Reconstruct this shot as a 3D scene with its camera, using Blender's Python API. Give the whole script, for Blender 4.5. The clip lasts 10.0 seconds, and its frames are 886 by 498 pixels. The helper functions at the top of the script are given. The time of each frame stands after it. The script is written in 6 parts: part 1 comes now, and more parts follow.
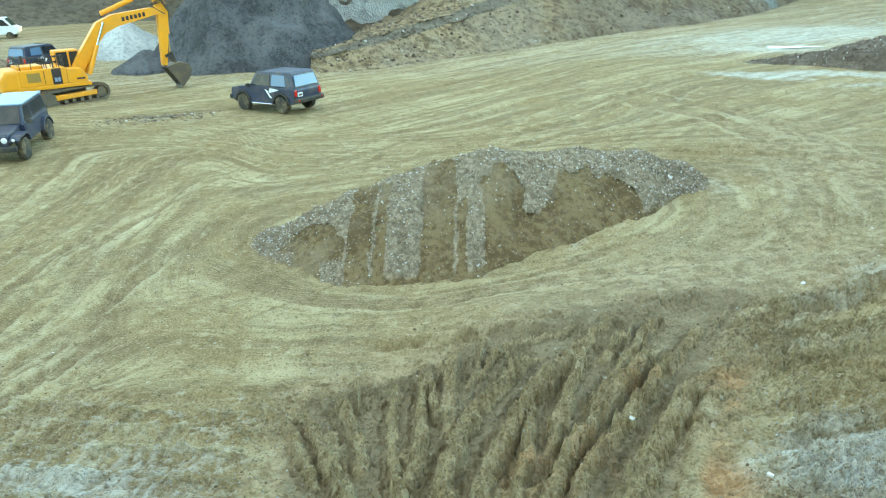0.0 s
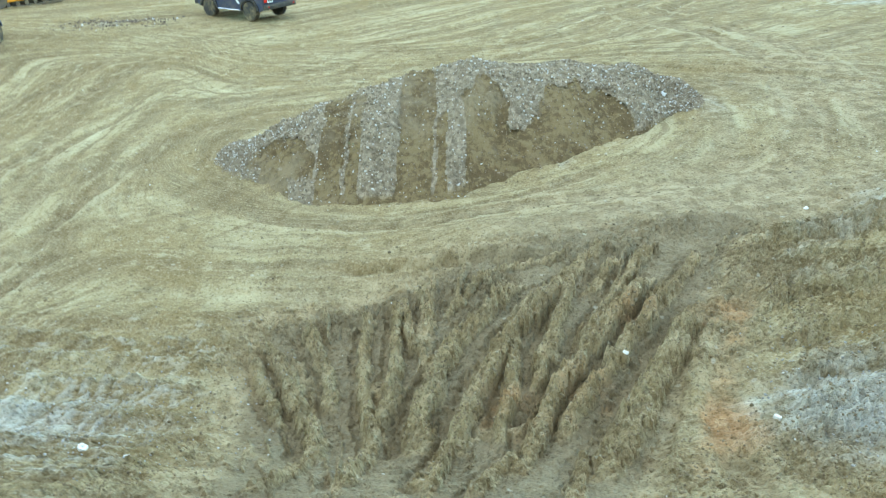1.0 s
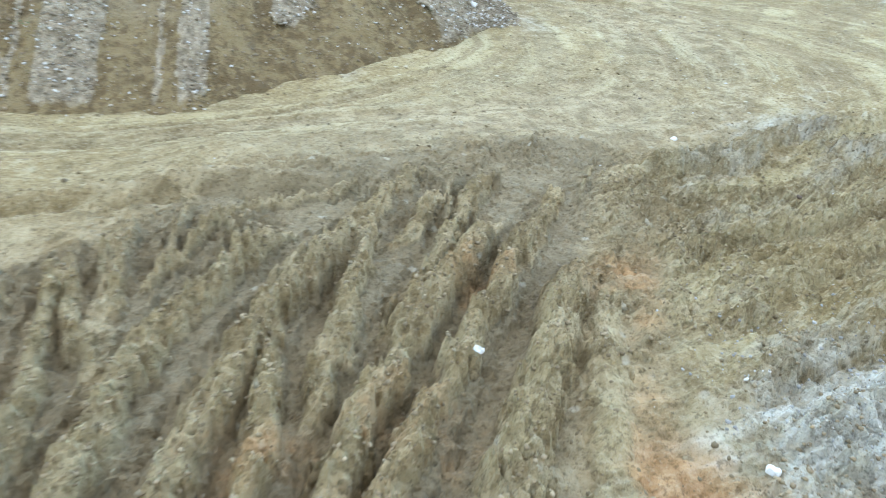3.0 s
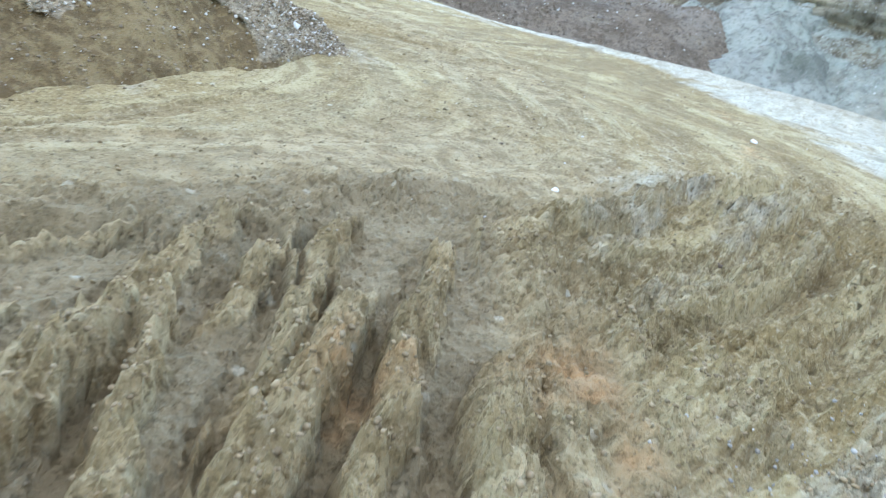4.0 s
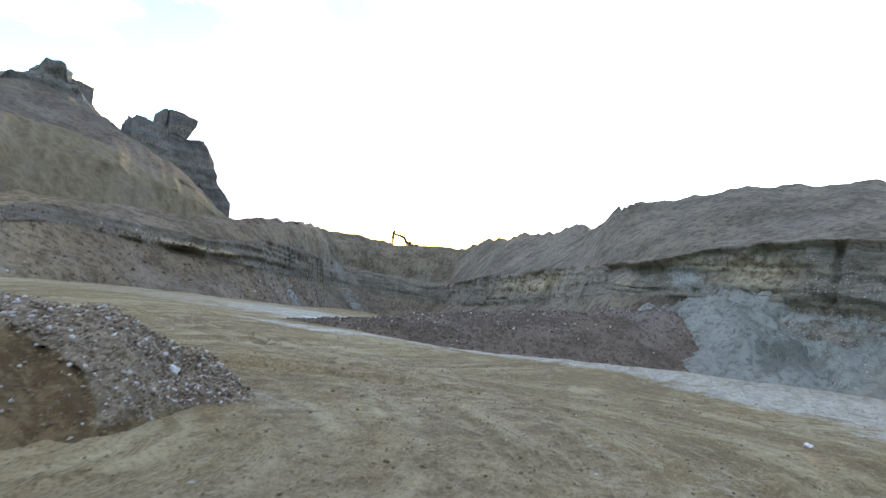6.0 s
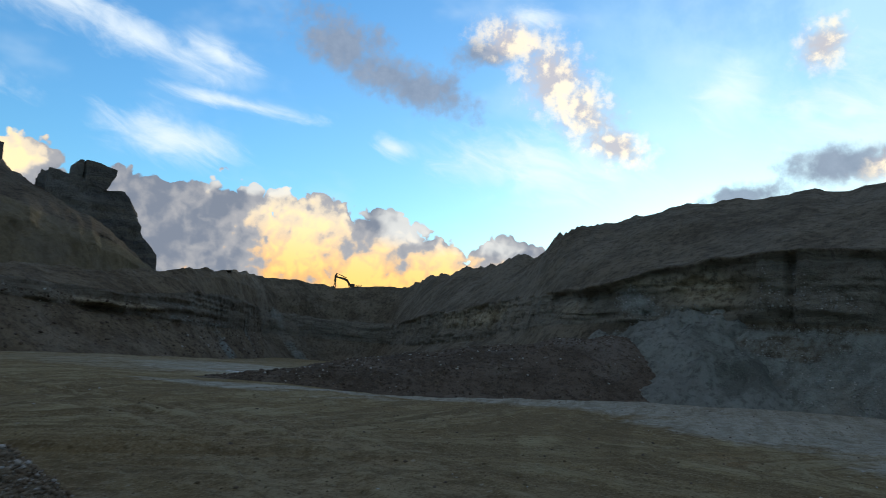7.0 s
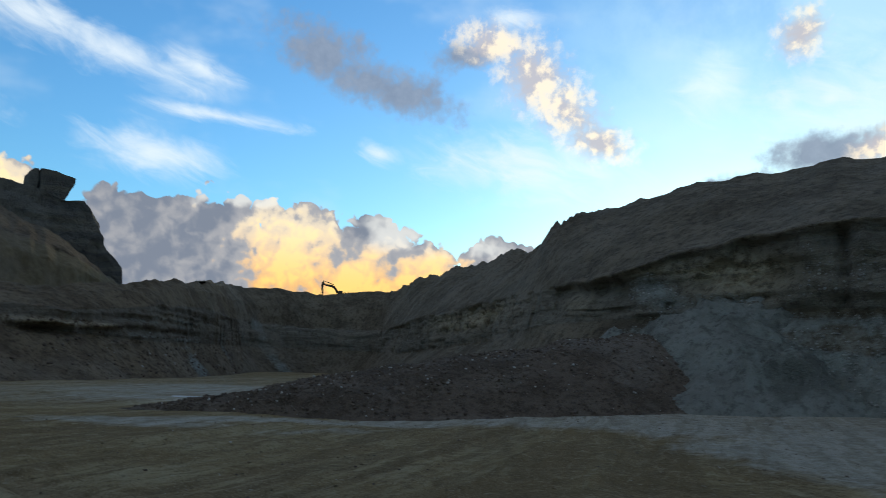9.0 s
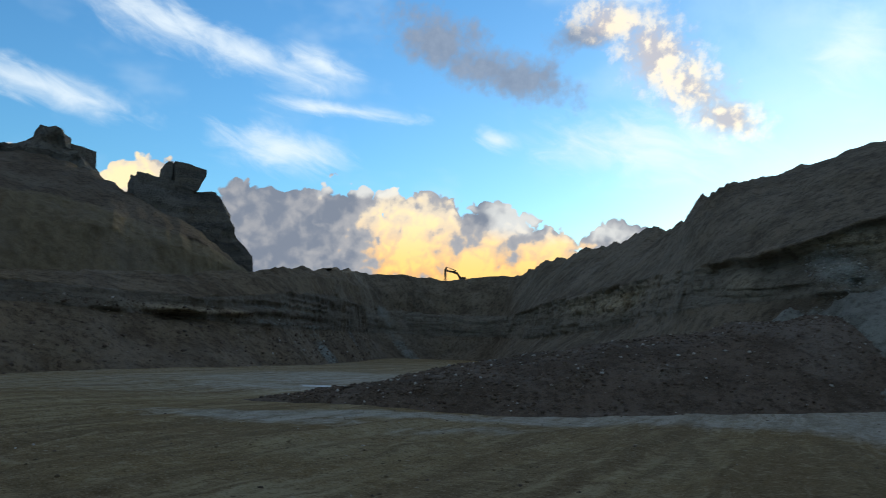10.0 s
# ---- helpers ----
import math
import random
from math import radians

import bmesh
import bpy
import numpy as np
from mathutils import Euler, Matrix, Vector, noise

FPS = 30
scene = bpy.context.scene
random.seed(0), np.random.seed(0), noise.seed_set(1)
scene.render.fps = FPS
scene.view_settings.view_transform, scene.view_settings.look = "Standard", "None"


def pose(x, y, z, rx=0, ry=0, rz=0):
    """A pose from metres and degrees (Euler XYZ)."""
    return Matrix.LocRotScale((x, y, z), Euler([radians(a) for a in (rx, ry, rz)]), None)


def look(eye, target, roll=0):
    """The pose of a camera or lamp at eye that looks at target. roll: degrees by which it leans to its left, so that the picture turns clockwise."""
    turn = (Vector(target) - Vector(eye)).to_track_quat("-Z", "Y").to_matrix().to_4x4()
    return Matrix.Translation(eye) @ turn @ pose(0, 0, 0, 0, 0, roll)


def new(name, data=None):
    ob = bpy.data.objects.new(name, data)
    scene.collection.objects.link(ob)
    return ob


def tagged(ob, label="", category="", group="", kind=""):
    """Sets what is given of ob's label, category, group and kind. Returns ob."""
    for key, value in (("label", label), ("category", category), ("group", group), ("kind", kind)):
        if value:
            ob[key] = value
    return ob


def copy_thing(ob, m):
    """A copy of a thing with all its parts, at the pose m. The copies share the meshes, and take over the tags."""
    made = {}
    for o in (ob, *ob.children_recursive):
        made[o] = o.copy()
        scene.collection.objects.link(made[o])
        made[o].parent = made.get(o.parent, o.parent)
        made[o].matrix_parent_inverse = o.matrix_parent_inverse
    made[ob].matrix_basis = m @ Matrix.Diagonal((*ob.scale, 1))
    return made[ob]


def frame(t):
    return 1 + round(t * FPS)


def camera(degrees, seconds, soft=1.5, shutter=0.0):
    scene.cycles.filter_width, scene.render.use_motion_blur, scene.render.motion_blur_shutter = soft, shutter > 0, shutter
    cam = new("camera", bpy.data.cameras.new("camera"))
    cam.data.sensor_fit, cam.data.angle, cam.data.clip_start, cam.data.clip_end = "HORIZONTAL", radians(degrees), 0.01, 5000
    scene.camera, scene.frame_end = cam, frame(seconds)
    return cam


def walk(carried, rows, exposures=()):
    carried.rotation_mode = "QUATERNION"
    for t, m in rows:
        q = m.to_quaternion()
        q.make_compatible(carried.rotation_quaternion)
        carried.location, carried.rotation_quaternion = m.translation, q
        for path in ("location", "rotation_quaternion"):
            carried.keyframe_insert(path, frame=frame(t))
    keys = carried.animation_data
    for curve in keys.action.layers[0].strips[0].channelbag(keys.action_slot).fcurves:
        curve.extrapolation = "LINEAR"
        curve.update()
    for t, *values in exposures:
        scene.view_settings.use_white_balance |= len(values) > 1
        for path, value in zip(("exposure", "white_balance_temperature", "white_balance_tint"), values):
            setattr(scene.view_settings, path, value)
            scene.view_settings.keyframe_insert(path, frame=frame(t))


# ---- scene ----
cam = camera(60.3, 10.0, soft=0.9, shutter=0.3)
PATH = [
    (0, (0.509, -0.383, 4.609), (0.405, 1.484, 3.9), -2.0),
    (0.5, (0.502, 0.033, 4.446), (0.427, 1.862, 3.641), -2.9),
    (1, (0.442, 0.498, 4.199), (0.398, 2.285, 3.301), -0.5),
    (1.5, (0.412, 1.245, 3.698), (0.436, 2.994, 2.728), 4.1),
    (2, (0.403, 2.081, 3.169), (0.568, 3.826, 2.207), 8.6),
    (2.5, (0.578, 2.889, 2.673), (0.881, 4.615, 1.709), 7.7),
    (4, (1.132, 5.907, 1.115), (2.173, 7.477, 0.441), 16.8),
    (4.5, (1.311, 6.283, 1.069), (2.428, 7.861, 0.557), 16.9),
    (5, (1.655, 6.718, 1.003), (2.78, 8.33, 0.638), 14.6),
    (5.5, (2.21, 7.583, 0.863), (3.327, 9.238, 0.745), 12.9),
    (6, (2.949, 8.579, 0.714), (3.963, 10.294, 0.89), 9.0),
    (7.5, (5.468, 11.257, 0.988), (6.672, 12.829, 1.273), 2.5),
    (8, (6.405, 12.341, 1.06), (7.674, 13.861, 1.343), 1.5),
    (8.5, (6.99, 13.328, 1.103), (8.222, 14.881, 1.375), 5.0),
    (9, (7.598, 14.307, 1.158), (8.736, 15.923, 1.462), 2.3),
    (9.5, (8.152, 15.606, 1.137), (9.156, 17.31, 1.437), 2.0),
    (10, (8.467, 16.774, 1.18), (9.34, 18.555, 1.436), 2.2),
]

# exposure falls as the sky fills the picture
STOPS = [(0.0, 3.46, 7600.0, -18.0), (1.0, 3.56, 7400.0, -11.0), (2.5, 3.82, 7300.0, 0.0), (4.6, 3.72, 6950.0, 6.0), (5.4, 3.35, 7200.0, 8.0), (6.0, 2.5, 6900.0, 12.0), (6.3, 1.9, 6750.0, 9.0), (7.2, 0.06, 6480.0, 3.0), (10.0, 0.18, 6480.0, 3.0)]

walk(cam, [(t, look(eye, target, roll)) for t, eye, target, roll in PATH], STOPS)

# ---- world and sun ----
SUN_AZ, SUN_EL = 58.0, 3.0
world = bpy.data.worlds.new("sky")
scene.world = world
world.use_nodes = True


class Nodes:
    """Short names for building node trees."""

    def __init__(self, tree):
        self.t = tree
        tree.nodes.clear()

    def add(self, kind, inputs=(), **props):
        n = self.t.nodes.new(kind)
        for k, v in props.items():
            setattr(n, k, v)
        for k, v in dict(inputs).items():
            self.put(n.inputs[k], v)
        return n

    def put(self, socket, v):
        if isinstance(v, bpy.types.NodeSocket):
            self.t.links.new(v, socket)
        else:
            socket.default_value = v

    def math(self, op, a, b=0.0, c=0.0, clamp=False):
        return self.add("ShaderNodeMath", {0: a, 1: b, 2: c}, operation=op, use_clamp=clamp).outputs[0]

    def vmath(self, op, a, b=(0, 0, 0)):
        n = self.add("ShaderNodeVectorMath", {0: a, 1: b}, operation=op)
        return n.outputs["Value"] if op in ("LENGTH", "DOT_PRODUCT") else n.outputs[0]

    def noise(self, vec, scale, detail=4.0, rough=0.55, warp=0.0):
        return self.add("ShaderNodeTexNoise", {"Vector": vec, "Scale": scale, "Detail": detail, "Roughness": rough, "Distortion": warp}).outputs[0]

    def voro(self, vec, scale, soft=0.0):
        if soft:
            return self.add("ShaderNodeTexVoronoi", {"Vector": vec, "Scale": scale, "Smoothness": soft}, feature="SMOOTH_F1").outputs["Distance"]
        return self.add("ShaderNodeTexVoronoi", {"Vector": vec, "Scale": scale}).outputs["Distance"]

    def step(self, x, lo, hi, a=0.0, b=1.0):
        return self.add("ShaderNodeMapRange", {0: x, 1: lo, 2: hi, 3: a, 4: b}, interpolation_type="SMOOTHSTEP").outputs[0]

    def mix(self, f, a, b, blend="MIX"):
        n = self.add("ShaderNodeMix", {}, data_type="RGBA", blend_type=blend)
        for i, v in ((0, f), (6, a), (7, b)):
            self.put(n.inputs[i], v if isinstance(v, bpy.types.NodeSocket) or i == 0 else (*v, 1.0))
        return n.outputs[2]

    def xyz(self, v):
        return self.add("ShaderNodeSeparateXYZ", {0: v}).outputs

    def join(self, x, y, z=0.0):
        return self.add("ShaderNodeCombineXYZ", {0: x, 1: y, 2: z}).outputs[0]


def make_sky():
    n = Nodes(world.node_tree)
    d = n.add("ShaderNodeTexCoord").outputs["Generated"]
    x, y, z = n.xyz(d)
    az = n.math("MULTIPLY", n.math("ARCTAN2", x, y), 57.2958)
    el = n.math("MULTIPLY", n.math("ARCSINE", z), 57.2958)
    sky = n.add("ShaderNodeTexSky", sky_type="NISHITA", sun_disc=False, sun_elevation=radians(SUN_EL), sun_rotation=radians(SUN_AZ), air_density=1.0, dust_density=0.6, ozone_density=2.0).outputs[0]
    base = n.vmath("MULTIPLY", sky, (0.180, 0.312, 0.465))
    p = n.join(n.math("MULTIPLY", az, 0.1), n.math("MULTIPLY", el, 0.1))
    wig = n.vmath("ADD", p, n.vmath("MULTIPLY", n.vmath("SUBTRACT", n.add("ShaderNodeTexNoise", {"Vector": p, "Scale": 6.0, "Detail": 4.0}).outputs[1], (0.5, 0.5, 0.5)), (0.16, 0.16, 0.0)))

    def billow(v, soft=0.0):
        a = n.math("MULTIPLY", n.voro(v, 3.0, soft), 0.52)
        c = n.math("MULTIPLY", n.voro(v, 7.0, soft), 0.30)
        e = n.math("MULTIPLY", n.voro(v, 16.0, soft), 0.20)
        return n.math("SUBTRACT", 1.0, n.math("ADD", a, n.math("ADD", c, e)))

    puff = billow(wig)
    relief_ = n.math("SUBTRACT", billow(wig, 0.25), billow(n.vmath("ADD", wig, (0.07, -0.06, 0.0)), 0.25))
    fine = n.noise(p, 9.0, 6.0, 0.65)
    wisp = n.noise(n.vmath("MULTIPLY", n.add("ShaderNodeVectorRotate", {"Vector": p, "Angle": radians(18)}, rotation_type="Z_AXIS").outputs[0], (1.0, 2.6, 1.0)), 2.6, 7.0, 0.6, 0.6)

    def blobs(rows):
        """The greatest of soft ellipses: azimuth, elevation, half widths, turn in degrees."""
        top = None
        for a, e, wa, we, turn in rows:
            c, s = math.cos(radians(turn)), math.sin(radians(turn))
            u, v = n.math("SUBTRACT", az, a), n.math("SUBTRACT", el, e)
            r = n.math("ADD", n.math("MULTIPLY", u, c / wa), n.math("MULTIPLY", v, s / wa))
            q = n.math("ADD", n.math("MULTIPLY", u, -s / we), n.math("MULTIPLY", v, c / we))
            m = n.math("SUBTRACT", 1.0, n.math("SQRT", n.math("ADD", n.math("MULTIPLY", r, r), n.math("MULTIPLY", q, q))))
            top = m if top is None else n.math("MAXIMUM", top, m)
        return top

    def cover(rows, tex, amount, lo, hi):
        return n.step(n.math("ADD", blobs(rows), n.math("MULTIPLY", n.math("SUBTRACT", tex, 0.5), amount)), lo, hi)

    # thin white veils
    veils = cover([(4.5, 21.8, 6.5, 1.5, -14), (11, 20.3, 6, 1.2, -14), (16, 20.4, 3.0, 0.9, -14), (18, 17.2, 5.5, 0.5, -3), (13.5, 14.0, 4.2, 1.7, -5), (-3, 16.3, 6, 1.2, -8), (42, 14.8, 7.5, 2.4, -6), (30, 15.6, 1.6, 0.7, -15), (55, 20.3, 2.4, 2.2, 50), (60.0, 19.1, 1.5, 1.0, 0), (62.8, 18.8, 1.3, 0.9, 0), (40, 25.7, 2.2, 0.8, 0), (66, 17, 8, 5, 0)], wisp, 2.3, -0.45, 1.35)
    out = n.mix(n.math("MULTIPLY", veils, 0.85), base, (0.84, 0.89, 0.97))
    haze = n.math("MULTIPLY", n.step(n.noise(n.vmath("MULTIPLY", p, (1.0, 1.8, 1.0)), 0.9, 4.0, 0.55), 0.48, 0.75), 0.28)
    out = n.mix(haze, out, (0.72, 0.82, 0.95))
    # unseen broken cloud added over the rest of the sky, toning the ground light
    rest = n.math("MAXIMUM", n.step(el, 27.0, 36.0), n.math("MAXIMUM", n.step(az, 72.0, 84.0), n.step(az, -10.0, -22.0)))
    bright = n.math("MULTIPLY", n.math("MULTIPLY", n.step(az, 34.0, 62.0), n.math("SUBTRACT", 1.0, rest)), n.step(n.noise(p, 1.3, 5.0, 0.6), 0.30, 0.62, 0.12, 0.5))
    out = n.mix(bright, out, (0.70, 0.93, 1.0))
    wide = n.step(n.noise(d, 2.2, 7.0, 0.6), 0.36, 0.58)
    out = n.mix(n.math("MULTIPLY", n.math("MULTIPLY", rest, wide), 0.9), out, (0.205, 0.20, 0.20))
    # small grey and pink clouds
    grey = cover([(25.5, 22.3, 4.6, 2.2, -24), (30.5, 20.4, 5.0, 1.7, -14), (36.5, 23.0, 2.5, 1.0, 10), (62.6, 15.4, 3.6, 1.3, 5), (56.0, 13.3, 3.2, 0.8, 8)], n.math("ADD", n.math("MULTIPLY", puff, 0.6), n.math("MULTIPLY", fine, 0.6)), 2.2, -0.2, 0.8)
    out = n.mix(n.math("MULTIPLY", grey, 0.92), out, n.mix(fine, (0.17, 0.21, 0.31), (0.33, 0.38, 0.50)))
    pink = cover([(38.6, 23.8, 3.2, 1.4, -10), (41.8, 21.8, 3.4, 2.6, -40), (44.2, 19.3, 3.4, 2.2, -40), (46.6, 16.8, 3.0, 1.4, -20), (61, 23.2, 2.0, 1.6, 40), (65.8, 15.4, 2.4, 1.0, 20)], n.math("ADD", n.math("MULTIPLY", puff, 0.35), n.math("MULTIPLY", fine, 0.8)), 2.0, -0.3, 0.95)
    out = n.mix(n.math("MULTIPLY", pink, 0.92), out, n.mix(n.step(n.math("ADD", fine, n.math("MULTIPLY", relief_, 1.0)), 0.40, 0.66), (0.55, 0.51, 0.56), (1.05, 0.88, 0.70)))
    # the great heaped cloud over the rim
    body = [(12.5, 7.0, 5.0, 4.6, 0), (18, 7.6, 5.5, 4.4, 0), (24.3, 7.6, 4.6, 4.4, 0), (29.5, 7.4, 4.4, 3.6, 0), (34, 6.6, 5.0, 2.9, -12), (40, 7.2, 5, 2.4, -8), (4.6, 10.2, 3.6, 2.6, 10), (-5.2, 10.2, 3.8, 2.6, 0), (20, 3, 24, 4.5, 0)]
    heap = cover(body, puff, 1.1, 0.0, 0.07)
    glow = blobs([(23.6, 7.6, 3.6, 4.2, 0), (28.5, 5.8, 5.4, 2.8, 0), (35, 6.6, 5.0, 2.0, 0), (3, 11, 3.0, 2.2, 0), (-5, 11, 4, 2.4, 0), (29, 3.6, 8, 1.6, 0)])
    level = n.math("ADD", n.math("MULTIPLY", n.math("MAXIMUM", glow, -0.6), 0.75), n.math("ADD", n.math("MULTIPLY", relief_, 1.5), n.math("MULTIPLY", n.math("SUBTRACT", fine, 0.5), 0.7)))
    tone = n.mix(n.step(level, -0.65, 0.0), (0.21, 0.235, 0.31), (0.40, 0.39, 0.43))
    tone = n.mix(n.step(level, -0.08, 0.24), tone, n.mix(n.step(el, 4.5, 10.5), (0.90, 0.50, 0.20), (0.84, 0.70, 0.56)))
    tone = n.mix(n.step(level, 0.18, 0.60), tone, n.mix(n.step(el, 5.0, 10.5), (1.15, 0.70, 0.22), (1.05, 0.84, 0.52)))
    white = n.step(n.math("ADD", n.math("MULTIPLY", relief_, 1.4), blobs([(31, 10.0, 4.5, 2.0, -10), (38, 8.8, 4, 1.2, -6), (20, 11.6, 6, 1.0, 0)])), 0.1, 0.9)
    tone = n.mix(n.math("MULTIPLY", white, 0.75), tone, (0.82, 0.80, 0.80))
    out = n.mix(heap, out, tone)
    bg = n.add("ShaderNodeBackground", {0: out, 1: 1.0}).outputs[0]
    n.add("ShaderNodeOutputWorld", {0: bg})


make_sky()
sun = new("sun", bpy.data.lights.new("sun", "SUN"))
sun.data.energy, sun.data.angle, sun.data.color = 0.8, radians(3.0), (1.0, 0.78, 0.55)
sun.matrix_world = look((0, 0, 0), (-math.sin(radians(SUN_AZ)) * math.cos(radians(SUN_EL)), -math.cos(radians(SUN_AZ)) * math.cos(radians(SUN_EL)), -math.sin(radians(SUN_EL))))

# ---- noise in numpy ----


def hash3(i, j, k, seed):
    h = (i.astype(np.int64) * 374761393 + j.astype(np.int64) * 668265263 + k.astype(np.int64) * 2147483647 + seed * 144269504) & 0xFFFFFFFF
    h = ((h ^ (h >> 13)) * 1274126177) & 0xFFFFFFFF
    h = ((h ^ (h >> 16)) * 2246822519) & 0xFFFFFFFF
    return ((h ^ (h >> 15)) & 0xFFFF) / 65535.0


def vnoise(x, y, z=0.0, seed=0):
    """Smooth noise, from -1 to 1."""
    x, y, z = np.broadcast_arrays(np.asarray(x, float), np.asarray(y, float), np.asarray(z, float))
    i, j, k = np.floor(x), np.floor(y), np.floor(z)
    u, v, w = x - i, y - j, z - k
    u, v, w = (q * q * q * (q * (q * 6 - 15) + 10) for q in (u, v, w))
    out = 0.0
    for a in (0, 1):
        for b in (0, 1):
            for c in (0, 1):
                out = out + hash3(i + a, j + b, k + c, seed) * (u if a else 1 - u) * (v if b else 1 - v) * (w if c else 1 - w)
    return out * 2 - 1


def fbm(x, y, z=0.0, octaves=4, gain=0.5, seed=0):
    out, amp, f = 0.0, 1.0, 1.0
    for o in range(octaves):
        out = out + amp * vnoise(np.asarray(x) * f + 17.3 * o, np.asarray(y) * f - 9.1 * o, np.asarray(z) * f, seed + o)
        amp, f = amp * gain, f * 2.03
    return out


def ridged(x, y, z=0.0, octaves=4, seed=0):
    out, amp, f = 0.0, 0.5, 1.0
    for o in range(octaves):
        out = out + amp * (1 - 2 * np.abs(vnoise(np.asarray(x) * f, np.asarray(y) * f, np.asarray(z) * f, seed + o)))
        amp, f = amp * 0.5, f * 2.1
    return out


def sstep(x, lo, hi):
    t = np.clip((np.asarray(x, float) - lo) / (hi - lo), 0, 1)
    return t * t * (3 - 2 * t)


def bump2(x, y, cx, cy, sx, sy, turn=0.0):
    c, s = math.cos(radians(turn)), math.sin(radians(turn))
    u, v = (x - cx) * c + (y - cy) * s, -(x - cx) * s + (y - cy) * c
    return np.exp(-((u / sx) ** 2 + (v / sy) ** 2))


def grid_mesh(name, px, py, pz, material, **attributes):
    """A sheet of quads over 2D arrays, with point attributes of 1, 3 or 4 values."""
    nr, nc = px.shape
    me = bpy.data.meshes.new(name)
    idx = np.arange(nr * nc).reshape(nr, nc)
    quads = np.stack([idx[:-1, :-1], idx[:-1, 1:], idx[1:, 1:], idx[1:, :-1]], -1).reshape(-1, 4)
    me.vertices.add(nr * nc)
    me.vertices.foreach_set("co", np.stack([px, py, pz], -1).astype(np.float32).ravel())
    me.loops.add(quads.size)
    me.loops.foreach_set("vertex_index", quads.astype(np.int32).ravel())
    me.polygons.add(len(quads))
    me.polygons.foreach_set("loop_start", np.arange(0, quads.size, 4, dtype=np.int32))
    me.update(calc_edges=True)
    me.polygons.foreach_set("use_smooth", np.ones(len(quads), bool))
    for key, value in attributes.items():
        kind, field = ("FLOAT_COLOR", "color") if len(value) == 4 else ("FLOAT_VECTOR", "vector")
        at = me.attributes.new(key, kind, "POINT")
        at.data.foreach_set(field, np.stack([np.broadcast_to(v, px.shape) for v in value], -1).astype(np.float32).ravel())
    me.materials.append(material)
    me.update()
    return me


# ---- materials ----


def material(name):
    m = bpy.data.materials.new(name)
    m.use_nodes = True
    return m, Nodes(m.node_tree)


def finish(n, color, rough=0.9, height=None, strength=0.5, dist=0.05, metal=0.0, spec=0.3, **more):
    b = n.add("ShaderNodeBsdfPrincipled", {"Base Color": color if isinstance(color, bpy.types.NodeSocket) else (*color, 1), "Roughness": rough, "Metallic": metal, "Specular IOR Level": spec, **more})
    if height is not None:
        n.put(b.inputs["Normal"], n.add("ShaderNodeBump", {"Height": height, "Strength": strength, "Distance": dist}).outputs[0])
    n.add("ShaderNodeOutputMaterial", {0: b.outputs[0]})


